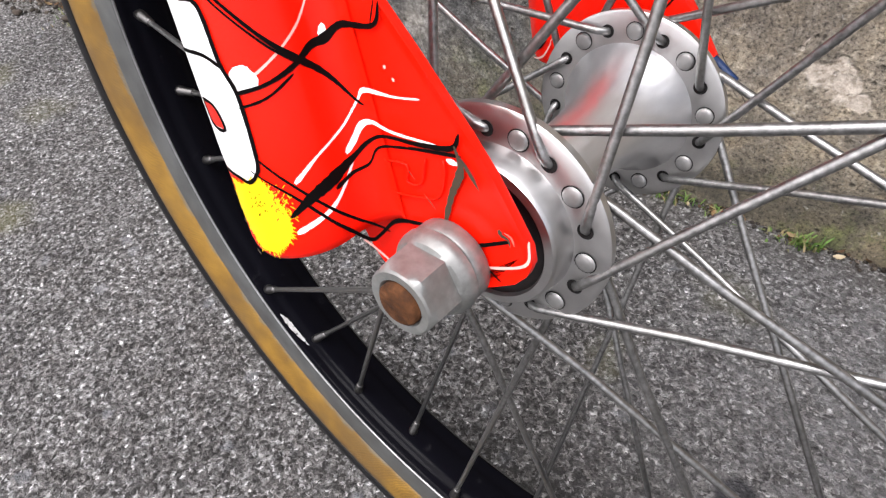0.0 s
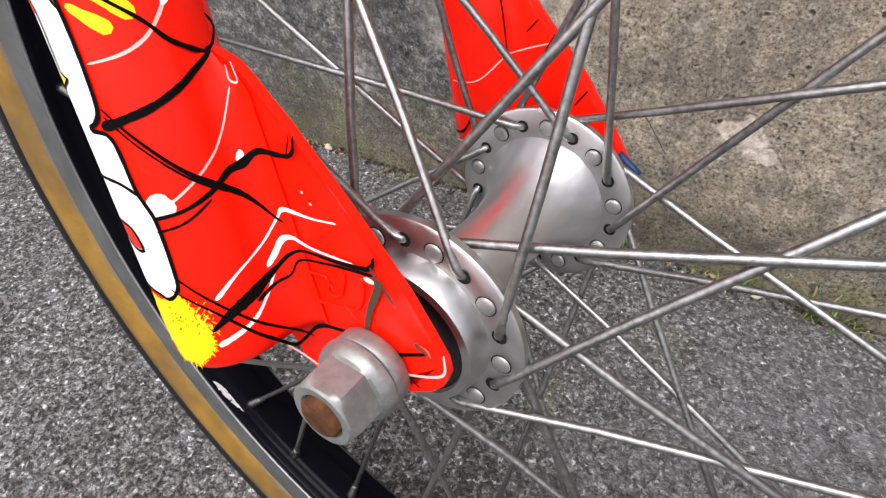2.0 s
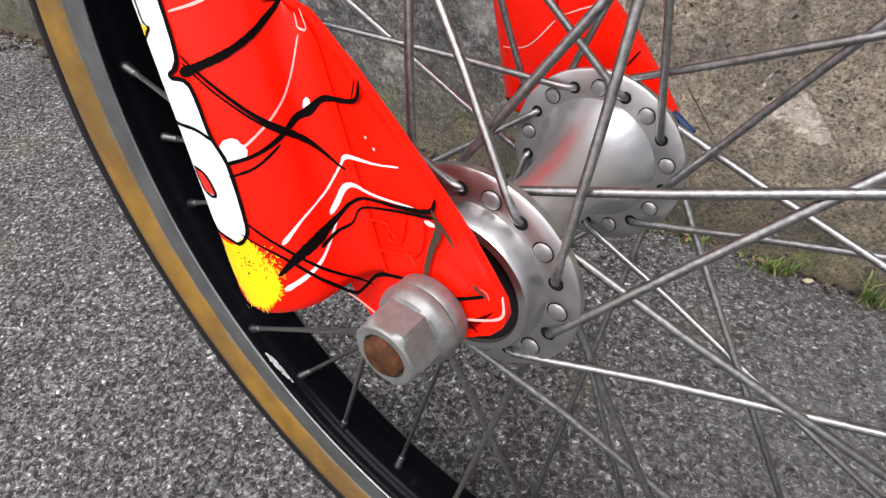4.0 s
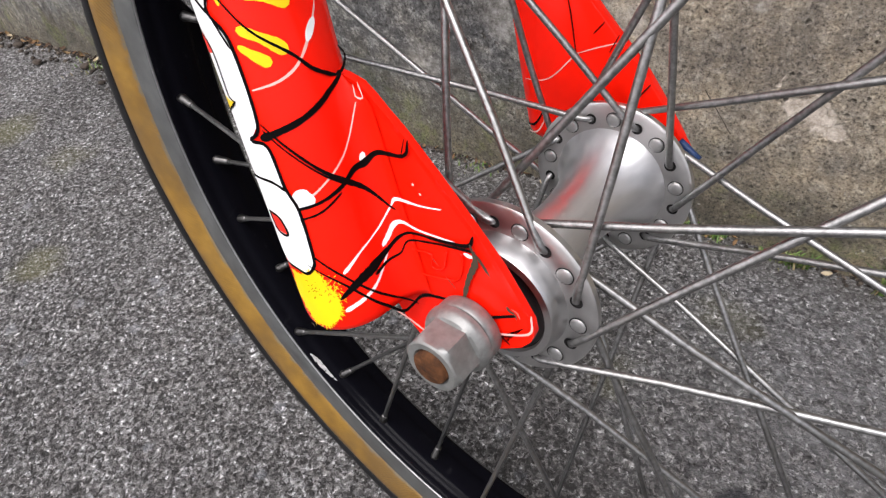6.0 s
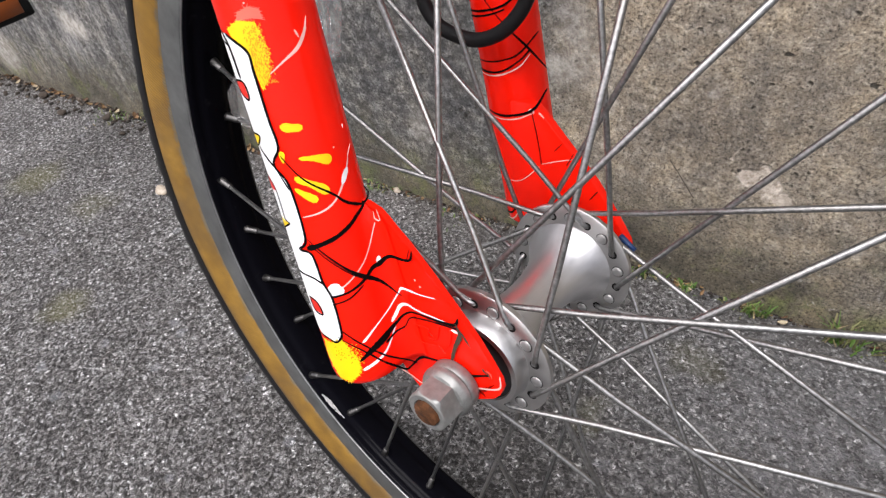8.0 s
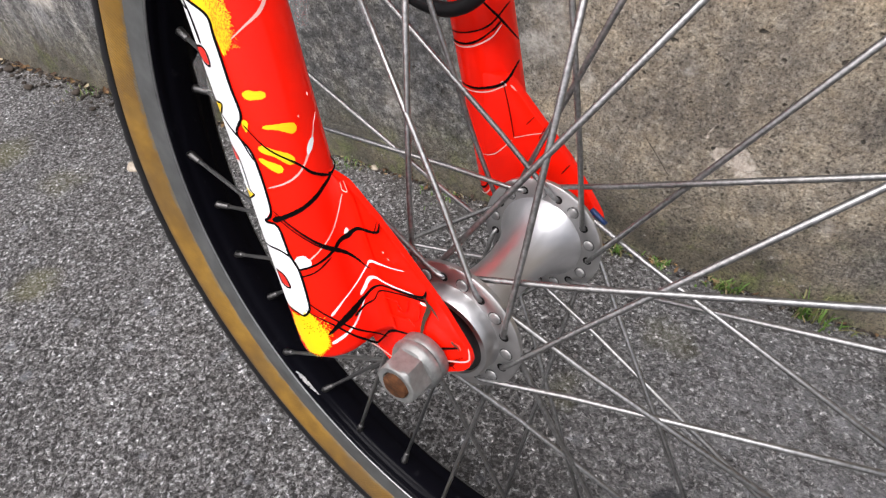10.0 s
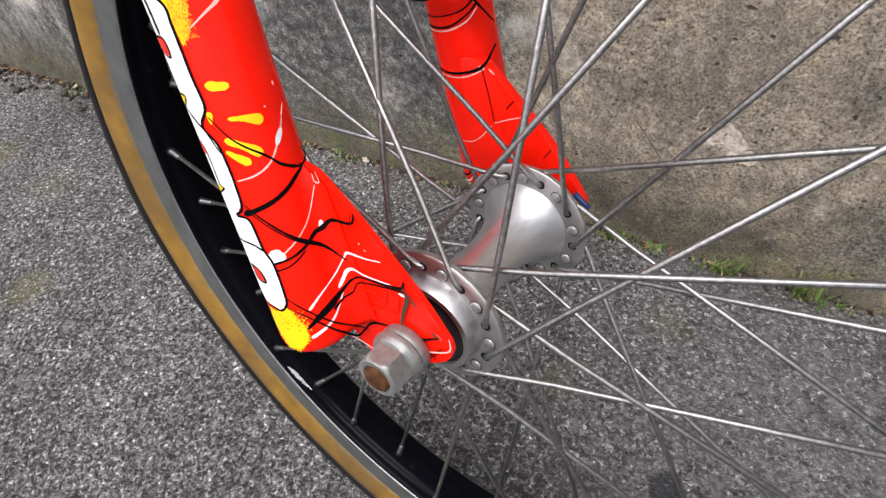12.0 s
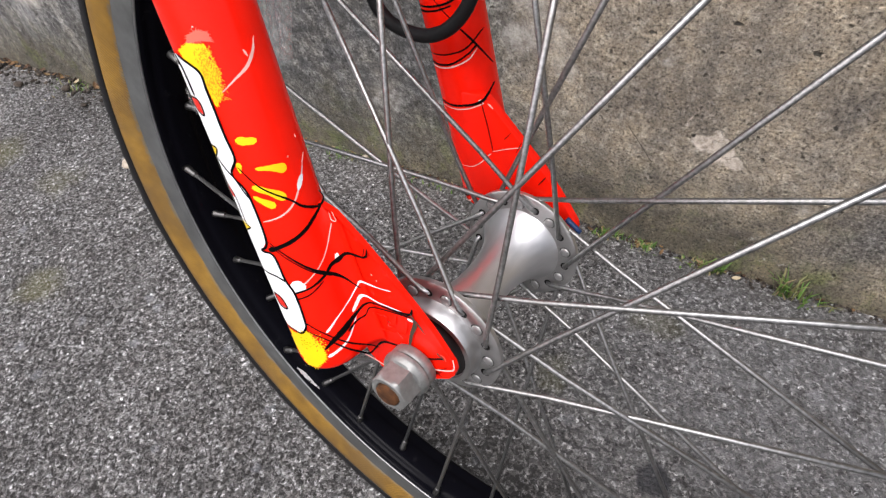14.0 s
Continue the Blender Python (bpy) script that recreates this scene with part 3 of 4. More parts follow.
for s in (1, -1):
    nut = sharp(part("axle_nut", hex_nut(s), NUT, bicycle, "grey zinc-plated flanged hex nut"), 22)
    part("washer", lathe([(0.0052, s * -0.0523), (0.0089, s * -0.0523), (0.0093, s * -0.0519), (0.0093, s * -0.0484), (0.0090, s * -0.0481), (0.0052, s * -0.0481)], 48), NUT, nut, "flat steel washer")

# dark discs on both flange faces: spoke holes, countersink shade painted round the heads
for side, first in ((-1, 100.0), (1, 214.05)):
    for turn, inner, outer in ((0, 0.0025, 0.0018), (20, 0.0018, 0.0025)):
        hole = bmesh.new()
        for y, r in ((0.02975, inner), (0.03310, outer)):
            c = pol(R_FL, first + turn, side * y)
            hole.faces.new([hole.verts.new(c + Vector((r * math.cos(a), 0, r * math.sin(a)))) for a in [2 * math.pi * i / 16 for i in range(16)]])
        ob = part("spoke_hole", hole, HOLE_SHADE, hub)
        for k in range(1, 9):
            copy_thing(ob, pose(0, 0, 0, 0, -40 * k, 0)).parent = hub

# spokes: outer ones leave one way round, inner ones the other
def spoke(side, hole, shift, outside):
    """side -1 near, 1 far. outside: the bar leaves on the flange's outer face. The rim is pulled a little off centre."""
    e = side * (1 if outside else -1)
    y0 = side * A_FL
    start = pol(R_FL, hole, y0 - e * 0.0022)
    thru = pol(R_FL, hole, y0 + e * 0.0014)
    turn, out = (0.05, 0.0044) if e < 0 else (0.34, -0.0001)
    aim = pol(0.1875, hole + shift + turn, RY + out + side * 0.0027) + Vector((-0.0003, 0, 0.0018))
    aim.y += 0.0011 * aim.x / 0.1875 + 0.0072 * aim.z / 0.1875
    # laced under the spokes it crosses, so it bends in a little past the elbow
    base = pol(R_FL, hole, y0 + e * 0.0012)
    d = (aim - base).normalized()
    b1 = pol(R_FL, hole, y0 + e * 0.0021) + d * 0.0006
    b2 = pol(R_FL, hole, y0 + e * 0.0027) + d * 0.0022
    b3 = pol(R_FL, hole, y0 + e * 0.0026) + d * 0.0075
    b4 = base + d * 0.034
    # run on to the rim's inner face
    a, b, c = d.x ** 2 + d.z ** 2, base.x * d.x + base.z * d.z, base.x ** 2 + base.z ** 2 - 0.1875 ** 2
    end = base + d * ((-b + math.sqrt(b * b - a * c)) / a)
    ob = part("spoke", sweep([start, thru, b1, b2, b3, b4, b4 + d * 0.02, end - d * 0.006], 0.00105, 10), SPOKE, bicycle)
    head = sweep([pol(R_FL, hole, y0 - e * y) for y in (0.0013, 0.0020, 0.0023, 0.00245)], [0.0023, 0.0022, 0.0017, 0.0006], 14)
    part("spoke_head", head, HEAD, ob)
    nip = sweep([end - d * k for k in (-0.002, 0.0015, 0.002, 0.008, 0.0086)], [0.0023, 0.0022, 0.0019, 0.0017, 0.0012], 10)
    part("nipple", nip, NIPPLE, ob)


for k in range(9):
    spoke(-1, 100.00 + 40 * k, 62.20, True)
    spoke(-1, 80.00 + 40 * k, -57.80, False)
    spoke(1, 194.05 + 40 * k, 58.15, False)
    spoke(1, 214.05 + 40 * k, -61.85, True)

# fork: two round legs, each with a flat dropout plate welded into its foot
NEAR, FAR = -1, 1
# radius, axis at the leg's zero (x, y), tilt in degrees, outward run per metre
LEGS = {NEAR: (0.0136, -0.0467, 0.0527, 15.2, 0.0667), FAR: (0.0131, -0.0418, 0.0556, 12.05, 0.0323)}
PLATE_OUT, PLATE_IN = 0.0478, 0.0430


def leg_y(side, q):
    return LEGS[side][2] + LEGS[side][4] * q


def leg_point(side, u, v, q):
    """u across the leg, v outwards from the wheel, q down the leg; metres."""
    a = radians(LEGS[side][3])
    return Vector((LEGS[side][1] + u * math.cos(a) + q * math.sin(a), side * v, 0.050 + u * math.sin(a) - q * math.cos(a)))


def skin(side, w, q, lift):
    """A place on the painted surface: w round the leg and on over the plate, q down the leg, both in millimetres."""
    w, q = w / 1000, q / 1000
    LEG_R = LEGS[side][0]
    face = PLATE_OUT if side == NEAR else PLATE_IN
    s = 1 if side == NEAR else -1
    weld = math.acos(max(-1, min(1, s * (face - leg_y(side, q)) / LEG_R)))
    if side == NEAR and q > -0.005:  # welded fillet between leg and plate, dying out at its top
        k = min(1, (q + 0.005) / 0.007)
        a0, u1 = radians(88), LEG_R + 0.0003 + (0.0202 - LEG_R) * k * k * (3 - 2 * k)
        w0, w1 = LEG_R * a0, LEG_R * weld + u1 - LEG_R * math.sin(weld)
        if w0 < w < w1:
            t = (w - w0) / (w1 - w0)
            p0 = Vector((LEG_R * math.sin(a0), leg_y(side, q) + LEG_R * math.cos(a0)))
            d0 = Vector((math.cos(a0), -math.sin(a0)))
            p1 = p0 + d0 * ((face - p0.y) / d0.y)
            p = (1 - t) ** 2 * p0 + 2 * t * (1 - t) * p1 + t * t * Vector((u1, face))
            d = (1 - t) * (p1 - p0) + t * (Vector((u1, face)) - p1)
            n = Vector((-d.y, d.x)).normalized()
            p += n * lift
            return leg_point(side, p.x, p.y, q)
    if w < LEG_R * weld:
        a, r = w / LEG_R, LEG_R + lift
        return leg_point(side, r * math.sin(a), leg_y(side, q) + s * r * math.cos(a), q)
    return leg_point(side, LEG_R * math.sin(weld) + w - LEG_R * weld, face + s * lift, q)


def leg_mesh(side):
    bm = bmesh.new()
    LEG_R, end = LEGS[side][0], 0.0568 if side == NEAR else 0.0541
    rows = [(-0.19, 1.0), (-0.12, 1.0), (-0.06, 1.0), (0.0, 1.0), (0.03, 1.0), (end - 0.0060, 1.0), (end - 0.0034, 0.97), (end - 0.0017, 0.90), (end - 0.0007, 0.78), (end - 0.0001, 0.5), (end, 0.15)]
    n = 64
    rings = []
    for q, k in rows:
        rings.append([bm.verts.new(leg_point(side, k * LEG_R * math.sin(2 * math.pi * i / n), leg_y(side, q) + k * LEG_R * math.cos(2 * math.pi * i / n), q)) for i in range(n)])
    for p, q in zip(rings, rings[1:]):
        for i in range(n):
            bm.faces.new((p[i], p[(i + 1) % n], q[(i + 1) % n], q[i]))
    bm.faces.new(rings[-1])
    bm.faces.new(rings[0][::-1])
    return bm


def plate_mesh(side):
    """Dropout: front edge, round nose, then the slot for the axle and the rear prong."""
    if side == NEAR:
        edge = [(0, -6), (10, -6), (14.5, -4.6), (18.6, -2.4), (21.0, 0.5), (23.4, 4.0), (26.8, 8.5), (33.3, 19.0), (38.5, 28.0), (41.5, 33.2), (45.5, 40.8), (48.8, 49.0), (50.9, 54.5), (50.9, 58.0), (49.4, 60.8), (46.2, 63.5), (38.4, 66.6), (37.2, 67.0)]
        cu, cq = 31.96, 60.5
        back = [(26.7, 69.5), (21.0, 71.5), (11.5, 71.0), (7.5, 65.0), (6.0, 60.5), (4.0, 53.0), (0, 49)]
    else:
        edge = [(0, -7), (7.5, -6.5), (14.8, -5.4), (18.5, -1.2), (23.5, 6.0), (31.0, 16.5), (38.5, 27.0), (44.0, 37.0), (48.5, 46.0), (51.0, 51.5), (51.3, 54.0), (50.2, 56.5), (45.5, 60.4), (37.0, 63.6), (35.6, 64.0)]
        cu, cq = 30.4, 57.6
        back = [(25.2, 66.5), (20.0, 68.5), (10.5, 68.0), (6.5, 62.5), (4.9, 58.0), (3.0, 50.0), (0, 46)]
    slot = [(cu + 5.2 * math.cos(radians(a)), cq - 5.2 * math.sin(radians(a))) for a in range(0, 181, 20)]
    outline = [(u / 1000, q / 1000) for u, q in edge + slot + back]
    bm = bmesh.new()
    front = [bm.verts.new(leg_point(side, u, PLATE_OUT, q)) for u, q in outline]
    rear = [bm.verts.new(leg_point(side, u, 0.0453 if side == NEAR else PLATE_IN, q)) for u, q in outline]
    faces = [bm.faces.new(front), bm.faces.new(rear[::-1])]
    for i in range(len(front)):
        j = (i + 1) % len(front)
        bm.faces.new((front[i], rear[i], rear[j], front[j]))
    bm.normal_update()
    if side == NEAR:  # the face falls away slightly in a band along its edge
        bmesh.ops.inset_region(bm, faces=faces[:1], thickness=0.0023)
        for v in front:
            v.co.y += 0.0005
    rim_edges = [e for e in bm.edges if all(v in front for v in e.verts) or all(v in rear for v in e.verts)]
    bmesh.ops.bevel(bm, geom=rim_edges, offset=0.0006, segments=2, profile=0.5, affect="EDGES")
    return bm


def smooth_line(points, widths, step):
    """Catmull-Rom through points, with widths carried along."""
    if not isinstance(widths, (list, tuple)):
        widths = [widths] * len(points)
    pts = [Vector((*p, w)) for p, w in zip(points, widths)]
    pts = [2 * pts[0] - pts[1], *pts, 2 * pts[-1] - pts[-2]]
    out = []
    for a, b, c, d in zip(pts, pts[1:], pts[2:], pts[3:]):
        k = max(2, int((c - b).length / step))
        for i in range(k):
            t = i / k
            out.append(0.5 * (2 * b + (c - a) * t + (2 * a - 5 * b + 4 * c - d) * t * t + (3 * b - a - 3 * c + d) * t ** 3))
    return out + [pts[-2]]


PAINT_LAYER = {"white_paint": 0.00016, "thin_white_paint": 0.00012, "yellow_paint": 0.00018, "red_lettering": 0.00024, "orange_overspray": 0.00024, "black_ink": 0.00030, "bare_metal": 0.00034, "pink_overspray": 0.00015}
leg_of = {}


def ribbon(bm, side, material, points, widths, cols=3, wobble=0.10):
    lift = PAINT_LAYER[material.name]
    line = smooth_line(points, widths, 0.8)
    rows = []
    for i, p in enumerate(line):
        d = line[min(i + 1, len(line) - 1)] - line[max(i - 1, 0)]
        n = Vector((-d.y, d.x)).normalized()
        half = max(0.12, p.z / 2 * (1 + random.uniform(-wobble, wobble)))
        if i in (0, len(line) - 1):
            half *= 0.45
        rows.append([bm.verts.new(skin(side, p.x + n.x * half * k, p.y + n.y * half * k, lift)) for k in [-1 + 2 * c / (cols - 1) for c in range(cols)]])
    for p, q in zip(rows, rows[1:]):
        for c in range(cols - 1):
            bm.faces.new((p[c], p[c + 1], q[c + 1], q[c]))
    return bm


def stroke(side, material, points, widths):
    broad = max(widths) if isinstance(widths, (list, tuple)) else widths
    if material == WHITE and broad < 1.1:
        material = THIN
    bm = ribbon(bmesh.new(), side, material, points, widths, 3 if broad < 1.5 else 5, 0.2 if material == BARE else 0.10)
    part("painted_line", bm, material, leg_of[side], PAINT_LABEL[material.name])


def patch(side, material, points, fringe=0.0):
    """A flat painted shape; fringe: length of the bristly edge in millimetres."""
    bm = bmesh.new()
    bm.faces.new([bm.verts.new((w, q, 0)) for w, q in points])
    bmesh.ops.triangulate(bm, faces=bm.faces)
    for _ in range(4):
        long = [e for e in bm.edges if e.calc_length() > 1.6]
        if not long:
            break
        bmesh.ops.subdivide_edges(bm, edges=long, cuts=1)
        bmesh.ops.triangulate(bm, faces=bm.faces)
    lift = PAINT_LAYER[material.name]
    for v in bm.verts:
        v.co = skin(side, v.co.x, v.co.y, lift)
    part("painted_shape", bm, material, leg_of[side], PAINT_LABEL[material.name])
    if fringe:
        bm = bmesh.new()
        c = Vector((sum(p[0] for p in points), sum(p[1] for p in points))) / len(points)
        for a, b in zip(points, points[1:] + points[:1]):
            a, b = Vector(a), Vector(b)
            for k in range(int((b - a).length / 0.28)):
                s = a.lerp(b, random.random())
                out = (s - c).normalized()
                out = Vector((out.x + random.uniform(-0.5, 0.5), out.y + random.uniform(-0.3, 0.6)))
                ribbon(bm, side, material, [tuple(s - out * 0.5), tuple(s + out * random.uniform(0.2, 1) * fringe)], [0.3, 0.12], 2)
        tagged(part("paint_fringe", bm, material, leg_of[side]), kind="stuff")


def flecks(side, material, w0, w1, q0, q1, count, size):
    bm = bmesh.new()
    for _ in range(count):
        w, q = random.uniform(w0, w1), random.uniform(q0, q1)
        ribbon(bm, side, material, [(w, q), (w + random.uniform(-1, 1) * size, q + random.uniform(0.3, 1.2) * size)], [0.2, 0.14], 2)
    tagged(part("overspray", bm, material, leg_of[side]), kind="stuff")


PAINT_LABEL = {"white_paint": "white painted drip", "thin_white_paint": "thin pinkish-white painted drip", "yellow_paint": "yellow painted splash", "red_lettering": "red lettering fill", "orange_overspray": "orange stippled overspray", "black_ink": "black painted web line", "bare_metal": "scratch down to bare metal", "pink_overspray": "pale pink overspray"}
for side in (NEAR, FAR):
    leg_of[side] = part("fork_leg", leg_mesh(side), RED, bicycle, "glossy red fork leg with black and white splashes")
    part("dropout", plate_mesh(side), RED, leg_of[side], "flat red dropout plate, chipped")
    sharp(leg_of[side].children[0], 40)
fillet = bmesh.new()
grid = []
for k in range(25):
    q = -4.9 + 59.0 * k / 24
    rise = min(1, (q + 5) / 7)
    reach = LEGS[NEAR][0] * 1000 + 0.3 + (20.2 - LEGS[NEAR][0] * 1000) * rise * rise * (3 - 2 * rise)
    weld = math.acos(max(-1, min(1, (PLATE_OUT - leg_y(NEAR, q / 1000)) / LEGS[NEAR][0])))
    last = 1000 * LEGS[NEAR][0] * (weld - math.sin(weld)) + reach - 0.05
    grid.append([fillet.verts.new(skin(NEAR, 20.0 + (last - 20.0) * i / 14, q, 0.00008)) for i in range(15)])
for a, b in zip(grid, grid[1:]):
    for i in range(14):
        fillet.faces.new((a[i], a[i + 1], b[i + 1], b[i]))
c = fillet.verts.new(leg_point(NEAR, 0.011, PLATE_OUT - 0.001, 0.054))
for i in range(14):
    fillet.faces.new((grid[-1][i], grid[-1][i + 1], c))
part("weld_fillet", fillet, RED, leg_of[NEAR])

# lettering stripe
patch(NEAR, WHITE, [(-15.4, -61.1), (-2.3, -61.5), (4.2, -56.2), (4.5, -50.3), (4.4, -37.7), (4.6, -29.4), (1.0, -24.4), (4.3, -17.6), (4.0, -0.6), (0.3, 2.9), (4.5, 4.7), (5.3, 14.4), (6.8, 20.7), (6.4, 32.5), (5.2, 35.7), (2.9, 37.1), (0.3, 36.0), (-4.1, 34.8), (-15.5, 20.9), (-15.5, -0.1), (-15.5, -20.2), (-15.4, -40.4)])
stroke(NEAR, BLACK, [(-2.3, -61.5), (4.2, -56.2), (4.5, -50.3), (4.4, -37.7), (4.6, -29.4), (1.0, -24.4), (4.3, -17.6), (4.0, -0.6), (0.3, 2.9), (4.5, 4.7), (5.3, 14.4), (6.8, 20.7), (6.4, 32.5), (5.2, 35.7), (2.9, 37.1), (0.3, 36.0), (-4.1, 34.8)], 0.83)
stroke(NEAR, BLACK, [(-5.0, -62.8), (-2.4, -58.2), (-1.7, -49.3)], 1.10)
stroke(NEAR, BLACK, [(-7.5, -60.3), (-2.4, -58.2)], 0.74)
patch(NEAR, RED2, [(-7.5, -48.8), (-1.0, -48.3), (-0.6, -43.5), (-3.9, -44.8)])
stroke(NEAR, BLACK, [(-7.5, -48.8), (-1.0, -48.3), (-0.6, -43.5), (-3.9, -44.8), (-7.5, -48.8)], 0.64)
patch(NEAR, YELLOW, [(-7.5, -33.7), (-1.6, -33.0), (-5.2, -29.8), (-7.5, -31.1)])
stroke(NEAR, BLACK, [(-7.5, -33.7), (-1.6, -33.0), (-5.2, -29.8), (-7.5, -31.1)], 0.64)
stroke(NEAR, BLACK, [(-4.2, -29.6), (1.1, -23.6)], 0.74)
stroke(NEAR, BLACK, [(1.0, -24.4), (3.9, -16.4)], 0.55)
patch(NEAR, RED2, [(-7.5, -20.9), (-4.8, -19.9), (-2.4, -16.1), (-7.5, -16.0)])
stroke(NEAR, BLACK, [(-7.5, -20.9), (-4.8, -19.9), (-2.4, -16.1), (-2.6, -6.7), (-0.5, -5.7), (-7.5, -2.7)], 0.55)
patch(NEAR, YELLOW, [(-7.5, -7.0), (-1.1, -5.6), (-7.5, -2.7)])
stroke(NEAR, BLACK, [(-7.5, 11.7), (1.4, 12.6), (5.6, 15.4)], 0.74)
patch(NEAR, RED2, [(-3.6, 20.7), (0.2, 22.0), (1.3, 26.5), (-2.5, 25.5)])
stroke(NEAR, BLACK, [(-3.6, 20.7), (0.2, 22.0), (1.3, 26.5), (-2.5, 25.5), (-3.6, 20.7)], 0.74)
# black web
stroke(NEAR, BLACK, [(28.9, -11.0), (30.4, -8.8), (28.2, -5.7), (24.8, -4.6), (19.5, -1.5), (13.9, 0.7), (8.2, 1.9), (3.5, 2.7)], [0.55, 0.64, 0.74, 1.10, 1.29, 1.38, 1.56, 2.02])
stroke(NEAR, BLACK, [(4.3, -26.9), (9.1, -19.1), (15.9, -12.4), (19.5, -8.1), (24.9, -4.7)], [0.37, 0.46, 0.64, 0.83, 1.01])
stroke(NEAR, BLACK, [(4.7, -0.5), (8.9, 5.5), (14.3, 12.5), (19.1, 17.3), (24.7, 21.5), (31.3, 27.2), (34.0, 28.7)], [0.37, 0.55, 0.74, 1.38, 1.20, 0.74, 0.37])
stroke(NEAR, BLACK, [(4.6, 0.8), (8.9, 6.9), (14.4, 13.7), (18.5, 17.6)], 0.41)
stroke(NEAR, BLACK, [(6.6, 20.1), (12.4, 19.6), (17.8, 18.0), (22.2, 15.8), (26.9, 15.3), (32.4, 13.6), (41.0, 14.1), (43.4, 10.2)], [0.74, 0.74, 1.10, 1.47, 1.84, 1.29, 0.92, 0.55])
stroke(NEAR, BLACK, [(6.2, 22.7), (11.8, 21.9), (17.4, 19.3)], 0.55)
stroke(NEAR, BLACK, [(40.3, 14.0), (42.3, 10.0)], 0.37)
stroke(NEAR, BLACK, [(9.4, 45.3), (14.1, 42.5), (18.9, 40.7), (26.7, 38.2), (32.1, 36.2), (38.4, 35.0), (47.0, 35.8), (55.3, 35.8), (57.4, 32.8)], [0.74, 2.02, 2.76, 1.47, 1.01, 0.74, 0.92, 1.20, 0.64])
stroke(NEAR, BLACK, [(19.6, 42.7), (24.8, 41.4), (31.0, 40.7), (35.5, 37.6), (44.3, 36.9), (53.9, 37.1), (57.3, 37.3)], [1.10, 0.83, 0.64, 0.64, 0.64, 0.83, 0.64])
stroke(NEAR, BLACK, [(6.4, 32.5), (11.2, 38.4), (21.3, 49.8), (32.8, 56.8)], [0.46, 0.55, 0.64, 0.55])
stroke(NEAR, BLACK, [(4.2, 34.6), (11.4, 41.4), (18.5, 50.4), (25.0, 56.7), (29.3, 56.7), (35.4, 54.6), (43.5, 54.0), (49.8, 54.0)], [0.28, 0.55, 0.74, 0.83, 0.92, 1.10, 0.92, 0.74])
stroke(NEAR, BARE, [(56.0, 35.2), (57.0, 38.8), (56.6, 41.0), (54.2, 45.5), (52.0, 51.6), (51.5, 55.5)], [0.6, 1.2, 1.9, 1.5, 1.2, 1.7])
stroke(NEAR, BLACK, [(53.5, 57.2), (57.9, 56.5), (67.0, 53.4)], [1.10, 0.92, 0.83])
stroke(NEAR, BLACK, [(57.3, 57.7), (64.5, 63.6)], 0.46)
stroke(NEAR, BARE, [(43.6, 41.6), (45.2, 43.6)], 0.24)
stroke(NEAR, BARE, [(47.0, 46.4), (49.6, 49.6)], 0.24)
# white drips
stroke(NEAR, WHITE, [(5.4, -7.6), (11.0, -8.0), (14.9, -9.2), (17.8, -11.3), (21.4, -15.5), (24.4, -19.5), (27.7, -24.4)], [0.32, 0.56, 0.64, 0.64, 0.72, 0.48, 0.24])
stroke(NEAR, WHITE, [(19.8, -13.6), (21.5, -15.8), (23.2, -17.5)], [1.12, 2.08, 0.96])
stroke(NEAR, WHITE, [(29.7, 1.4), (23.9, 8.6), (18.1, 13.5), (11.5, 17.3), (8.3, 18.2)], [0.40, 0.48, 0.48, 0.56, 0.96])
stroke(NEAR, WHITE, [(7.0, 16.0), (8.6, 17.9), (11.1, 19.0)], [2.8, 5.0, 2.2])
stroke(NEAR, WHITE, [(12.1, 38.7), (17.8, 34.9), (25.5, 31.8), (31.9, 27.7), (34.8, 25.8), (42.8, 26.9), (49.2, 27.1)], [1.12, 0.56, 0.56, 0.64, 1.04, 0.48, 0.40])
stroke(NEAR, WHITE, [(24.5, 37.1), (27.9, 35.0), (31.2, 32.6), (35.2, 32.2), (41.2, 34.1), (51.8, 35.7)], [1.28, 1.60, 1.60, 0.96, 0.64, 0.48])
stroke(NEAR, WHITE, [(9.7, 48.9), (17.3, 46.3), (22.0, 42.9), (26.5, 38.5)], [1.28, 0.96, 0.80, 0.56])
stroke(NEAR, WHITE, [(56.8, 61.0), (60.8, 61.1), (70.0, 58.2), (71.0, 52.5)], [0.96, 0.72, 0.64, 0.48])
stroke(NEAR, WHITE, [(27.4, 13.0), (26.4, 14.5), (26.9, 16.1)], [2.0, 2.5, 1.3])
stroke(NEAR, WHITE, [(53.7, 38.3), (56.3, 39.0)], [1.12, 1.12])
stroke(NEAR, WHITE, [(31.8, -2.9), (32.2, 0.7), (29.8, 0.1), (30.1, -2.3)], 0.40)
stroke(NEAR, WHITE, [(23.7, -60.5), (21.2, -56.8), (18.0, -53.6), (13.7, -51.5), (10.3, -49.8), (8.0, -48.6)], [0.30, 0.95, 1.0, 0.55, 0.40, 0.30])
stroke(NEAR, WHITE, [(18.4, -58.0), (19.1, -55.9)], [0.80, 0.64])
stroke(NEAR, WHITE, [(41.7, 21.1), (42.0, 21.7)], 0.80)
stroke(NEAR, WHITE, [(43.3, 23.4), (43.7, 24.0)], 0.64)
stroke(NEAR, WHITE, [(26.4, -30.4), (26.3, -29.3)], 0.56)
stroke(NEAR, WHITE, [(20.3, -25.1), (20.3, -24.5)], 0.64)
stroke(NEAR, WHITE, [(7.7, -67.6), (7.7, -67.2)], 0.64)
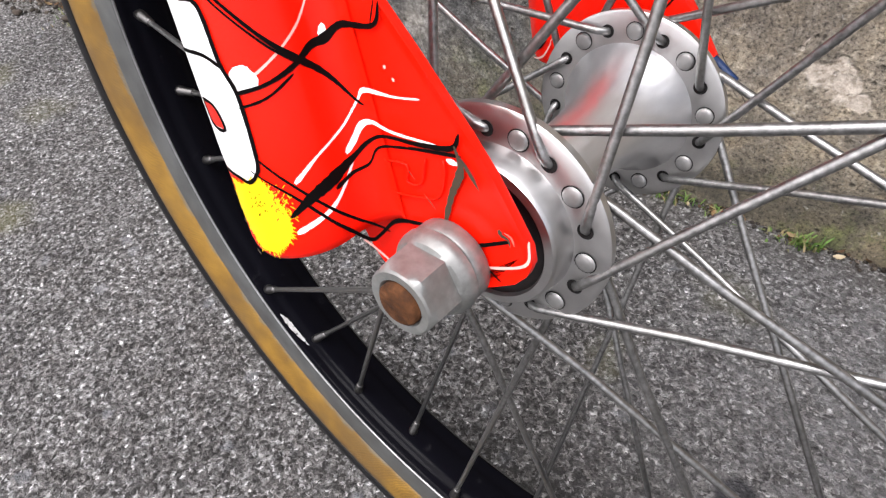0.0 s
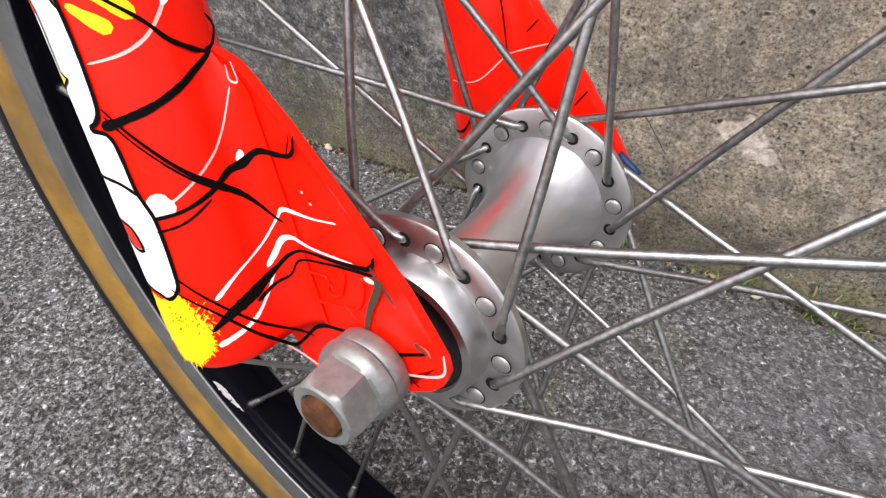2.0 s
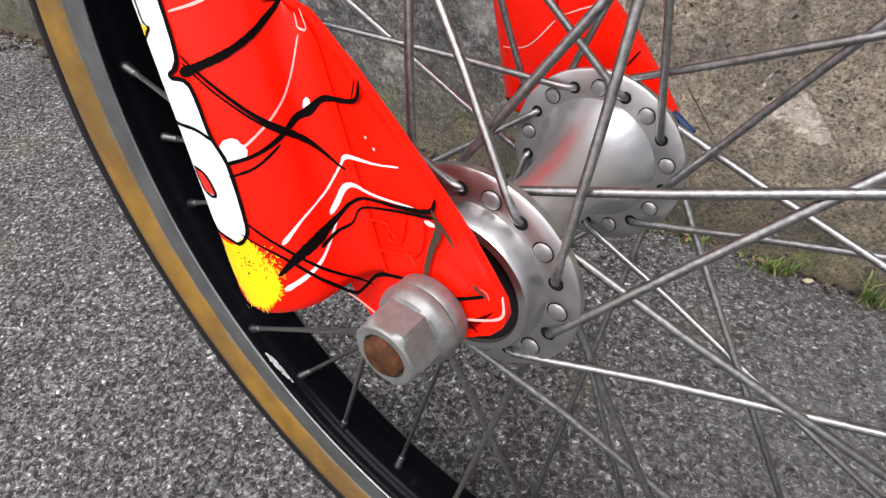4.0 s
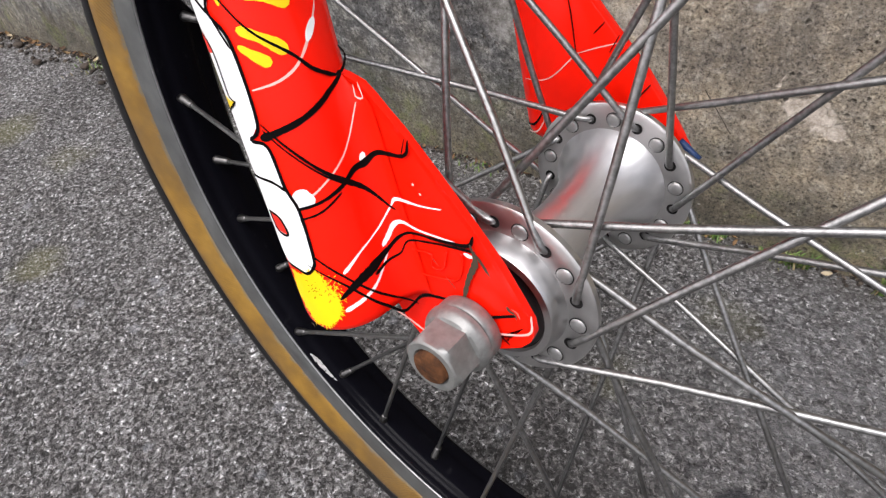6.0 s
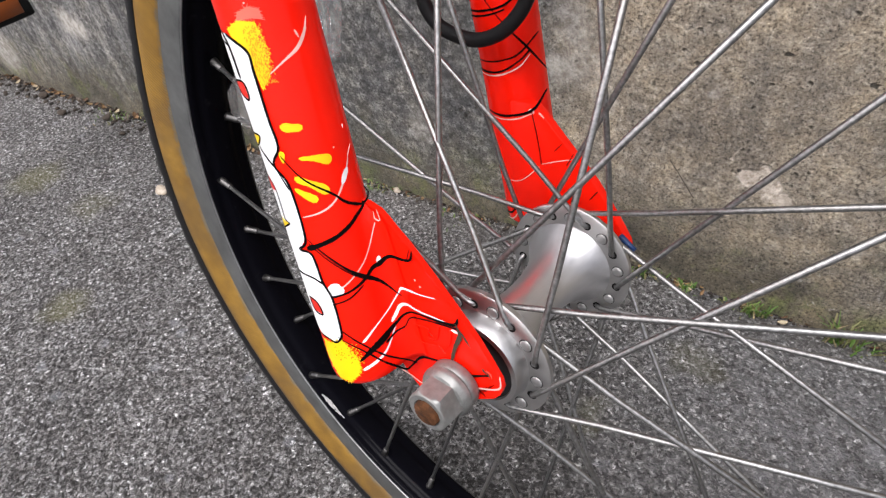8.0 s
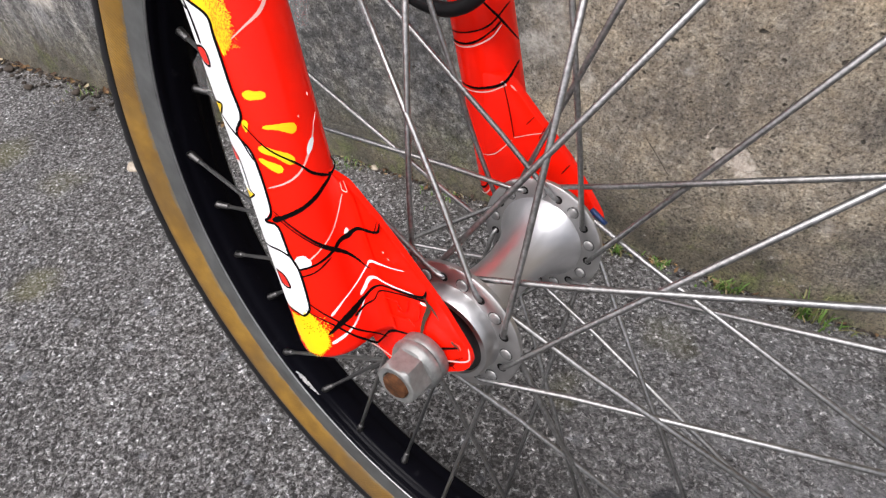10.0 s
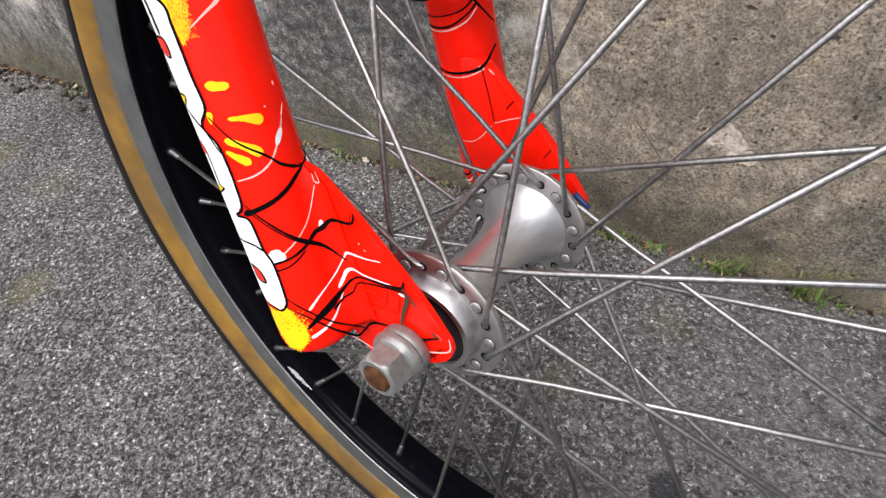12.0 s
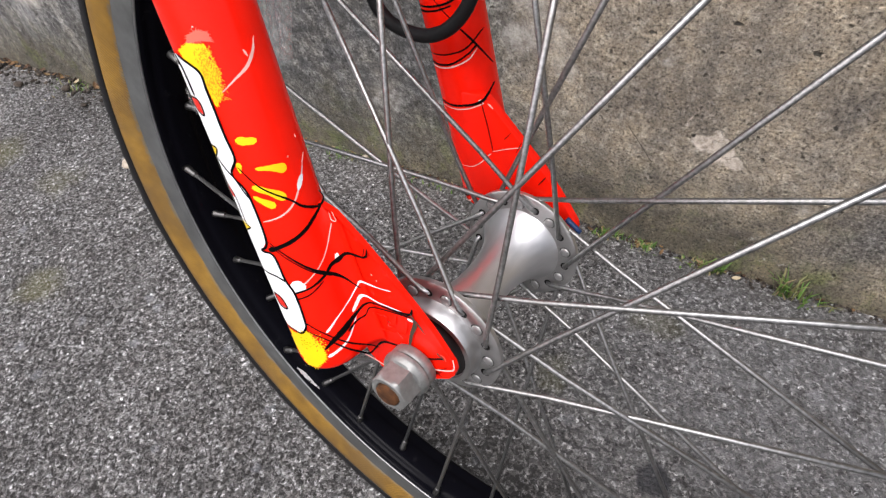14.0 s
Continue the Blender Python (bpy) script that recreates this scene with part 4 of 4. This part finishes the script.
stroke(NEAR, WHITE, [(23.2, 56.0), (31.9, 65.4), (36.5, 66.0)], [0.48, 0.56, 0.40])
# yellow
patch(NEAR, YELLOW, [(-2.9, 37.0), (0.7, 37.7), (5.2, 35.7), (7.3, 39.7), (8.9, 44.1), (9.2, 47.6), (7.4, 50.8), (4.0, 52.8), (-0.2, 52.2), (-2.7, 48.2), (-4.5, 43.8)], 1.0)
patch(NEAR, YELLOW, [(-0.4, -62.3), (4.2, -63.7), (8.9, -62.4), (9.9, -58.4), (10.3, -54.3), (8.3, -48.0), (5.5, -45.5), (5.2, -48.7), (4.8, -53.6), (4.4, -56.7), (0.4, -60.4)], 0.6)
stroke(NEAR, YELLOW, [(7.0, -34.9), (8.6, -34.4), (10.1, -33.9), (13.1, -33.3)], [1.6, 2.6, 2.5, 2.4])
stroke(NEAR, YELLOW, [(9.6, -25.1), (13.8, -24.0), (16.4, -22.9), (18.6, -21.8)], [1.0, 1.7, 2.9, 2.6])
stroke(NEAR, YELLOW, [(6.6, -19.8), (8.4, -18.7), (11.1, -16.9), (13.6, -14.8), (15.2, -13.0)], [1.7, 2.1, 2.0, 3.0, 2.4])
stroke(NEAR, YELLOW, [(5.7, -16.6), (8.3, -14.3), (10.0, -12.9), (11.4, -11.7)], [1.3, 2.0, 2.6, 2.2])
stroke(NEAR, YELLOW, [(5.3, -28.0), (4.8, -26.6), (4.6, -24.6)], [2.0, 1.7, 0.8])
flecks(NEAR, RED2, 6.6, 9.4, 38.0, 45.5, 30, 0.7)
flecks(NEAR, YELLOW, 8.0, 10.6, 38.0, 47.0, 35, 0.9)
flecks(NEAR, BLACK, 1.2, 5.0, 39.0, 44.0, 22, 0.35)
flecks(NEAR, ORANGE, 5.2, 10.2, -62.0, -47.0, 260, 0.7)
flecks(NEAR, RED2, 8.6, 10.4, -60.0, -47.0, 45, 0.5)
patch(NEAR, PINK, [(3.6, -63.2), (5.0, -65.6), (8.2, -66.4), (11.0, -65.0), (11.2, -62.8), (9.0, -63.4), (6.0, -63.8)], 0.8)
stroke(NEAR, BARE, [(57.2, 37.6), (59.0, 40.4), (60.8, 43.6)], [0.5, 0.9, 0.3])
stroke(NEAR, BARE, [(64.6, 51.2), (65.2, 52.4), (66.6, 53.0), (67.0, 54.6)], [1.3, 0.8, 0.5, 0.4])
stroke(NEAR, PINK, [(65.6, 51.8), (67.2, 52.6), (67.8, 54.4)], [0.4, 0.5, 0.3])
stroke(NEAR, BARE, [(49.5, 57.6), (51.0, 59.2)], [0.9, 0.6])
stroke(NEAR, BARE, [(-2.5, 53.0), (-1.5, 54.0)], [0.7, 0.5])
# raised maker's mark on the dropout, without its letters
for run in ([(34.9, 38.6), (34.6, 41.2), (32.6, 45.6), (30.6, 47.2), (28.4, 47.6), (17.8, 47.0), (19.2, 39.9)], [(19.9, 40.3), (25.0, 40.8), (23.9, 44.5), (27.6, 44.4), (30.3, 38.9)]):
    line = [leg_point(NEAR, p.x / 1000, PLATE_OUT, p.y / 1000) for p in smooth_line(run, 0.0, 0.8)]
    part("embossed_mark", sweep(line, 0.00030, 6), RED, leg_of[NEAR])
# far leg, inner face
stroke(FAR, BLACK, [(-8.8, -1.9), (3.2, -0.5), (14.5, -3.3), (22.4, -12.2)], [0.74, 1.01, 1.20, 0.55])
stroke(FAR, WHITE, [(-7.7, 0.1), (4.3, 1.2), (15.1, -2.1)], [0.32, 0.56, 0.40])
stroke(FAR, BLACK, [(-12.0, -23.3), (2.3, -23.1), (11.5, -25.5), (21.5, -33.6)], [0.46, 0.55, 0.74, 0.46])
stroke(FAR, BLACK, [(-12.0, -19.5), (1.5, -18.8), (11.0, -22.6), (16.8, -26.9)], [0.92, 0.83, 0.64, 0.92])
stroke(FAR, WHITE, [(-12.0, -17.9), (1.2, -17.4), (10.7, -20.4), (16.6, -25.4)], [0.32, 0.64, 0.56, 0.32])
stroke(FAR, BLACK, [(0.1, -47.1), (7.0, -36.4), (15.7, -28.0), (23.2, -19.9)], [0.28, 0.46, 1.10, 0.55])
stroke(FAR, BLACK, [(-12.0, -42.5), (-0.1, -42.5), (7.0, -43.3), (12.5, -45.7)], [0.64, 0.83, 0.92, 0.74])
stroke(FAR, BLACK, [(-12.0, -40.3), (0.8, -40.8), (8.0, -42.0)], [0.64, 0.74, 0.64])
stroke(FAR, BLACK, [(13.8, -2.5), (14.9, 8.1), (15.4, 20.1)], [0.37, 0.46, 0.37])
stroke(FAR, WHITE, [(15.1, 20.2), (23.3, 18.1), (31.2, 16.5)], [0.32, 0.40, 0.32])
stroke(FAR, WHITE, [(-6.8, 29.8), (4.0, 28.7), (14.1, 21.3)], [0.32, 0.40, 0.48])
stroke(FAR, WHITE, [(11.5, -1.5), (13.7, -3.2), (14.8, -2.1)], [0.64, 1.28, 0.64])
stroke(FAR, WHITE, [(16.9, -2.2), (19.2, 0.1)], [0.96, 0.48])
stroke(FAR, BLACK, [(-12.0, 48.4), (-4.7, 46.6), (0.7, 40.3)], [0.74, 0.83, 0.46])
stroke(FAR, WHITE, [(-12.0, 51.6), (-4.1, 49.5), (1.2, 42.8)], [0.40, 0.56, 0.32])
stroke(FAR, BLACK, [(22.0, 13.8), (26.1, 10.3)], 0.37)
stroke(FAR, BLACK, [(35.8, 33.9), (39.9, 29.5)], 0.46)
stroke(FAR, BLACK, [(27.0, 19.6), (30.6, 14.3)], 0.37)


# brake hose hanging in a loop before the far leg
hose = [Vector((x, y, z)) for x, y, z in ((-0.086, 0.036, 0.150), (-0.081, 0.034, 0.118), (-0.075, 0.033, 0.096), (-0.069, 0.033, 0.087), (-0.061, 0.033, 0.0835), (-0.050, 0.034, 0.0825), (-0.040, 0.034, 0.0865), (-0.033, 0.035, 0.0935), (-0.029, 0.036, 0.102), (-0.026, 0.038, 0.118), (-0.026, 0.040, 0.150))]
path = []
for a, b, c, d in zip(hose, hose[1:], hose[2:], hose[3:]):
    for i in range(5):
        t = i / 5
        path.append(0.5 * (2 * b + (c - a) * t + (2 * a - 5 * b + 4 * c - d) * t * t + (3 * b - a - 3 * c + d) * t ** 3))
part("brake_hose", sweep(path, 0.0028, 14), RUBBER, bicycle, "black rubber-covered brake cable loop")


# clear spoke reflector behind the near leg
def slab(outline, y0, y1, bevel):
    bm = bmesh.new()
    a = [bm.verts.new((x, y0, z)) for x, z in outline]
    b = [bm.verts.new((x, y1, z)) for x, z in outline]
    faces = [bm.faces.new(a), bm.faces.new(b[::-1])]
    for i in range(len(a)):
        j = (i + 1) % len(a)
        bm.faces.new((a[i], b[i], b[j], a[j]))
    bmesh.ops.bevel(bm, geom=[e for f in faces for e in f.edges], offset=bevel, segments=2, profile=0.5, affect="EDGES")
    return bm


plate = [(-0.137, 0.066), (-0.147, 0.056), (-0.147, 0.046), (-0.138, 0.041), (-0.078, 0.084), (-0.075, 0.100), (-0.071, 0.135), (-0.078, 0.145), (-0.105, 0.105)]
reflector = sharp(part("wheel_reflector", slab(plate, -0.016, -0.009, 0.0012), CLEAR, bicycle, "clear ribbed plastic spoke reflector"), 40)
for k in range(6):
    a, b = Vector((-0.096 + 0.0042 * k, -0.0165, 0.092 - 0.0008 * k)), Vector((-0.083 + 0.0020 * k, -0.0165, 0.139 - 0.0012 * k))
    part("rib", sweep([a, b], 0.0007, 6), CLEAR, reflector)

# blue tape round one far spoke
part("tape_sleeve", sweep([(0.0175, 0.0362, 0.0176), (0.0195, 0.0362, 0.0163), (0.0222, 0.0360, 0.0148), (0.0245, 0.0357, 0.0136)], [0.0012, 0.00125, 0.0011, 0.00108], 10), BLUE, bicycle, "bit of dark blue tape")

# pedal, far behind the wheel
body = box(bmesh.new(), (-0.035, -0.045, -0.014), (0.035, 0.045, 0.014))
bmesh.ops.bevel(body, geom=list(body.edges), offset=0.003, segments=2, profile=0.5, affect="EDGES")
pedal = part("pedal", body, RUBBER, bicycle, "black plastic pedal with amber reflector")
refl = box(bmesh.new(), (0.0345, -0.034, -0.008), (0.0362, 0.034, 0.008))
bmesh.ops.bevel(refl, geom=list(refl.edges), offset=0.0006, segments=1, affect="EDGES")
part("pedal_reflector", refl, AMBER, pedal, "amber plastic reflector")
part("pedal_axle", sweep([(0, -0.04, 0), (0, -0.10, 0)], 0.007, 12), DARK, pedal)
pedal.matrix_basis = bicycle.matrix_world.inverted() @ pose(-0.695, 0.058, 0.233, 0, 0, 4)


# ---- small things along the foot of the wall ----
def blades(count, spread, height, lean):
    bm = bmesh.new()
    for _ in range(count):
        x, y = random.gauss(0, spread), random.gauss(0, spread * 0.45)
        a, h = random.uniform(0, 2 * math.pi), height * random.uniform(0.4, 1.0)
        out, w = Vector((math.cos(a), math.sin(a), 0)) * h * random.uniform(0.2, lean), random.uniform(0.0005, 0.0011)
        side = Vector((-math.sin(a), math.cos(a), 0)) * w
        p = Vector((x, y, 0))
        rows = [(p - side, p + side), (p + out * 0.35 + Vector((0, 0, h * 0.6)) - side * 0.8, p + out * 0.35 + Vector((0, 0, h * 0.6)) + side * 0.8)]
        tip = p + out + Vector((0, 0, h * random.uniform(0.7, 1.0)))
        v = [bm.verts.new(q) for r in rows for q in r] + [bm.verts.new(tip)]
        bm.faces.new((v[0], v[1], v[3], v[2]))
        bm.faces.new((v[2], v[3], v[4]))
    return bm


for x, n, spread, h, lean in ((0.116, 30, 0.006, 0.038, 0.7), (0.136, 22, 0.012, 0.014, 1.6), (-0.045, 50, 0.008, 0.012, 1.1), (-0.012, 40, 0.009, 0.010, 1.4), (0.040, 24, 0.010, 0.008, 1.4), (0.054, 50, 0.005, 0.015, 1.1), (-0.36, 60, 0.014, 0.007, 1.2), (-0.43, 50, 0.016, 0.007, 1.2), (-0.24, 50, 0.02, 0.006, 1.2), (-0.66, 60, 0.02, 0.012, 1.2), (-0.85, 60, 0.03, 0.010, 1.2)):
    g = tagged(part("grass_tuft", blades(n, spread, h, lean), GRASS, None), "small tuft of green and dry grass at wall foot", "grass", "weeds along the wall", "stuff")
    g.matrix_world = Matrix.Translation(wall_at(x, 0.010)) @ pose(0, 0, 0, 0, 0, WALL_ANGLE)


def lump(bm, p, r, flat=0.6):
    vs = bmesh.ops.create_icosphere(bm, subdivisions=1, radius=r)["verts"]
    j = Vector((random.random() * 9, random.random() * 9, random.random() * 9))
    for v in vs:
        k = 1 + 0.45 * noise.noise(v.co / r * 1.3 + j)
        v.co = Vector((v.co.x * k, v.co.y * k, v.co.z * k * flat)) + p


dirt = bmesh.new()
for _ in range(1900):
    x = random.uniform(-1.35, 0.75)
    r = random.uniform(0.0006, 0.0024) * (1.0 if x > -0.6 else 1.6)
    lump(dirt, wall_at(x, abs(random.gauss(0, 0.0045)) + 0.001, r * 0.35), r)
for _ in range(320):
    x = random.uniform(-1.4, -0.62)
    r = random.choice((0.0012, 0.0018, 0.0026, 0.0040))
    lump(dirt, wall_at(x, 0.004 + abs(random.gauss(0, 0.022)), r * 0.3), r)
tagged(part("dirt", dirt, SOIL, None), "dark crumbs of soil along the wall foot", "soil", kind="stuff")


def flakes(count):
    """Bits of dry leaf, curled, lying in the joint along the wall."""
    bm = bmesh.new()
    for _ in range(count):
        x = random.uniform(-1.3, 0.45)
        size = random.uniform(0.0015, 0.0045) * (1.0 if x > -0.5 else 1.6)
        m = Matrix.Translation(wall_at(x, abs(random.gauss(0, 0.006)) + 0.003, size * 0.55 + 0.0012)) @ pose(0, 0, 0, random.uniform(-40, 40), random.uniform(-40, 40), random.uniform(0, 360))
        rows = [[bm.verts.new(m @ Vector((size * t, size * k * 0.45 * (1 - t * t), size * (0.25 * t * t + 0.2 * k * k) + h))) for k in (-1, 0, 1)] for h in (0.0, 0.0003) for t in (-0.9, -0.4, 0.1, 0.5, 0.9)]
        for sheet in (rows[:5], rows[5:]):
            for a, b in zip(sheet, sheet[1:]):
                for k in range(2):
                    bm.faces.new((a[k], a[k + 1], b[k + 1], b[k]))
    return bm


tagged(part("leaf_litter", flakes(230), LEAF, None), "brown dry leaf bits along the wall foot", "leaf litter", kind="stuff")


def stone(at_x, at_y, size, label, material=PEBBLE):
    bm = bmesh.new()
    bmesh.ops.create_icosphere(bm, subdivisions=3, radius=size)
    j = Vector((at_x * 50, at_y * 50, 1))
    for v in bm.verts:
        k = 1 + 0.35 * noise.noise(v.co / size * 1.1 + j) + 0.08 * noise.noise(v.co / size * 4 + j)
        v.co = Vector((v.co.x * k * 1.25, v.co.y * k, v.co.z * k * 0.62))
    low = min(v.co.z for v in bm.verts)
    ob = tagged(part("pebble", bm, material, None), label, "stone", "loose pebbles")
    ob.location = (at_x, at_y, -low - 0.0006)


stone(-0.338, 0.259, 0.0042, "small pale pebble by the wall foot")
stone(-0.599, 0.111, 0.0075, "tan pebble lying on the concrete")
stone(0.166, 0.302, 0.0056, "flat buff pebble by the wall foot")
for x, y, r in ((-0.93, 0.150, 0.006), (-1.02, 0.165, 0.007), (-0.845, 0.178, 0.006), (-0.78, 0.165, 0.004)):
    stone(x, y, r, "dark clod of earth by the wall", SOIL)
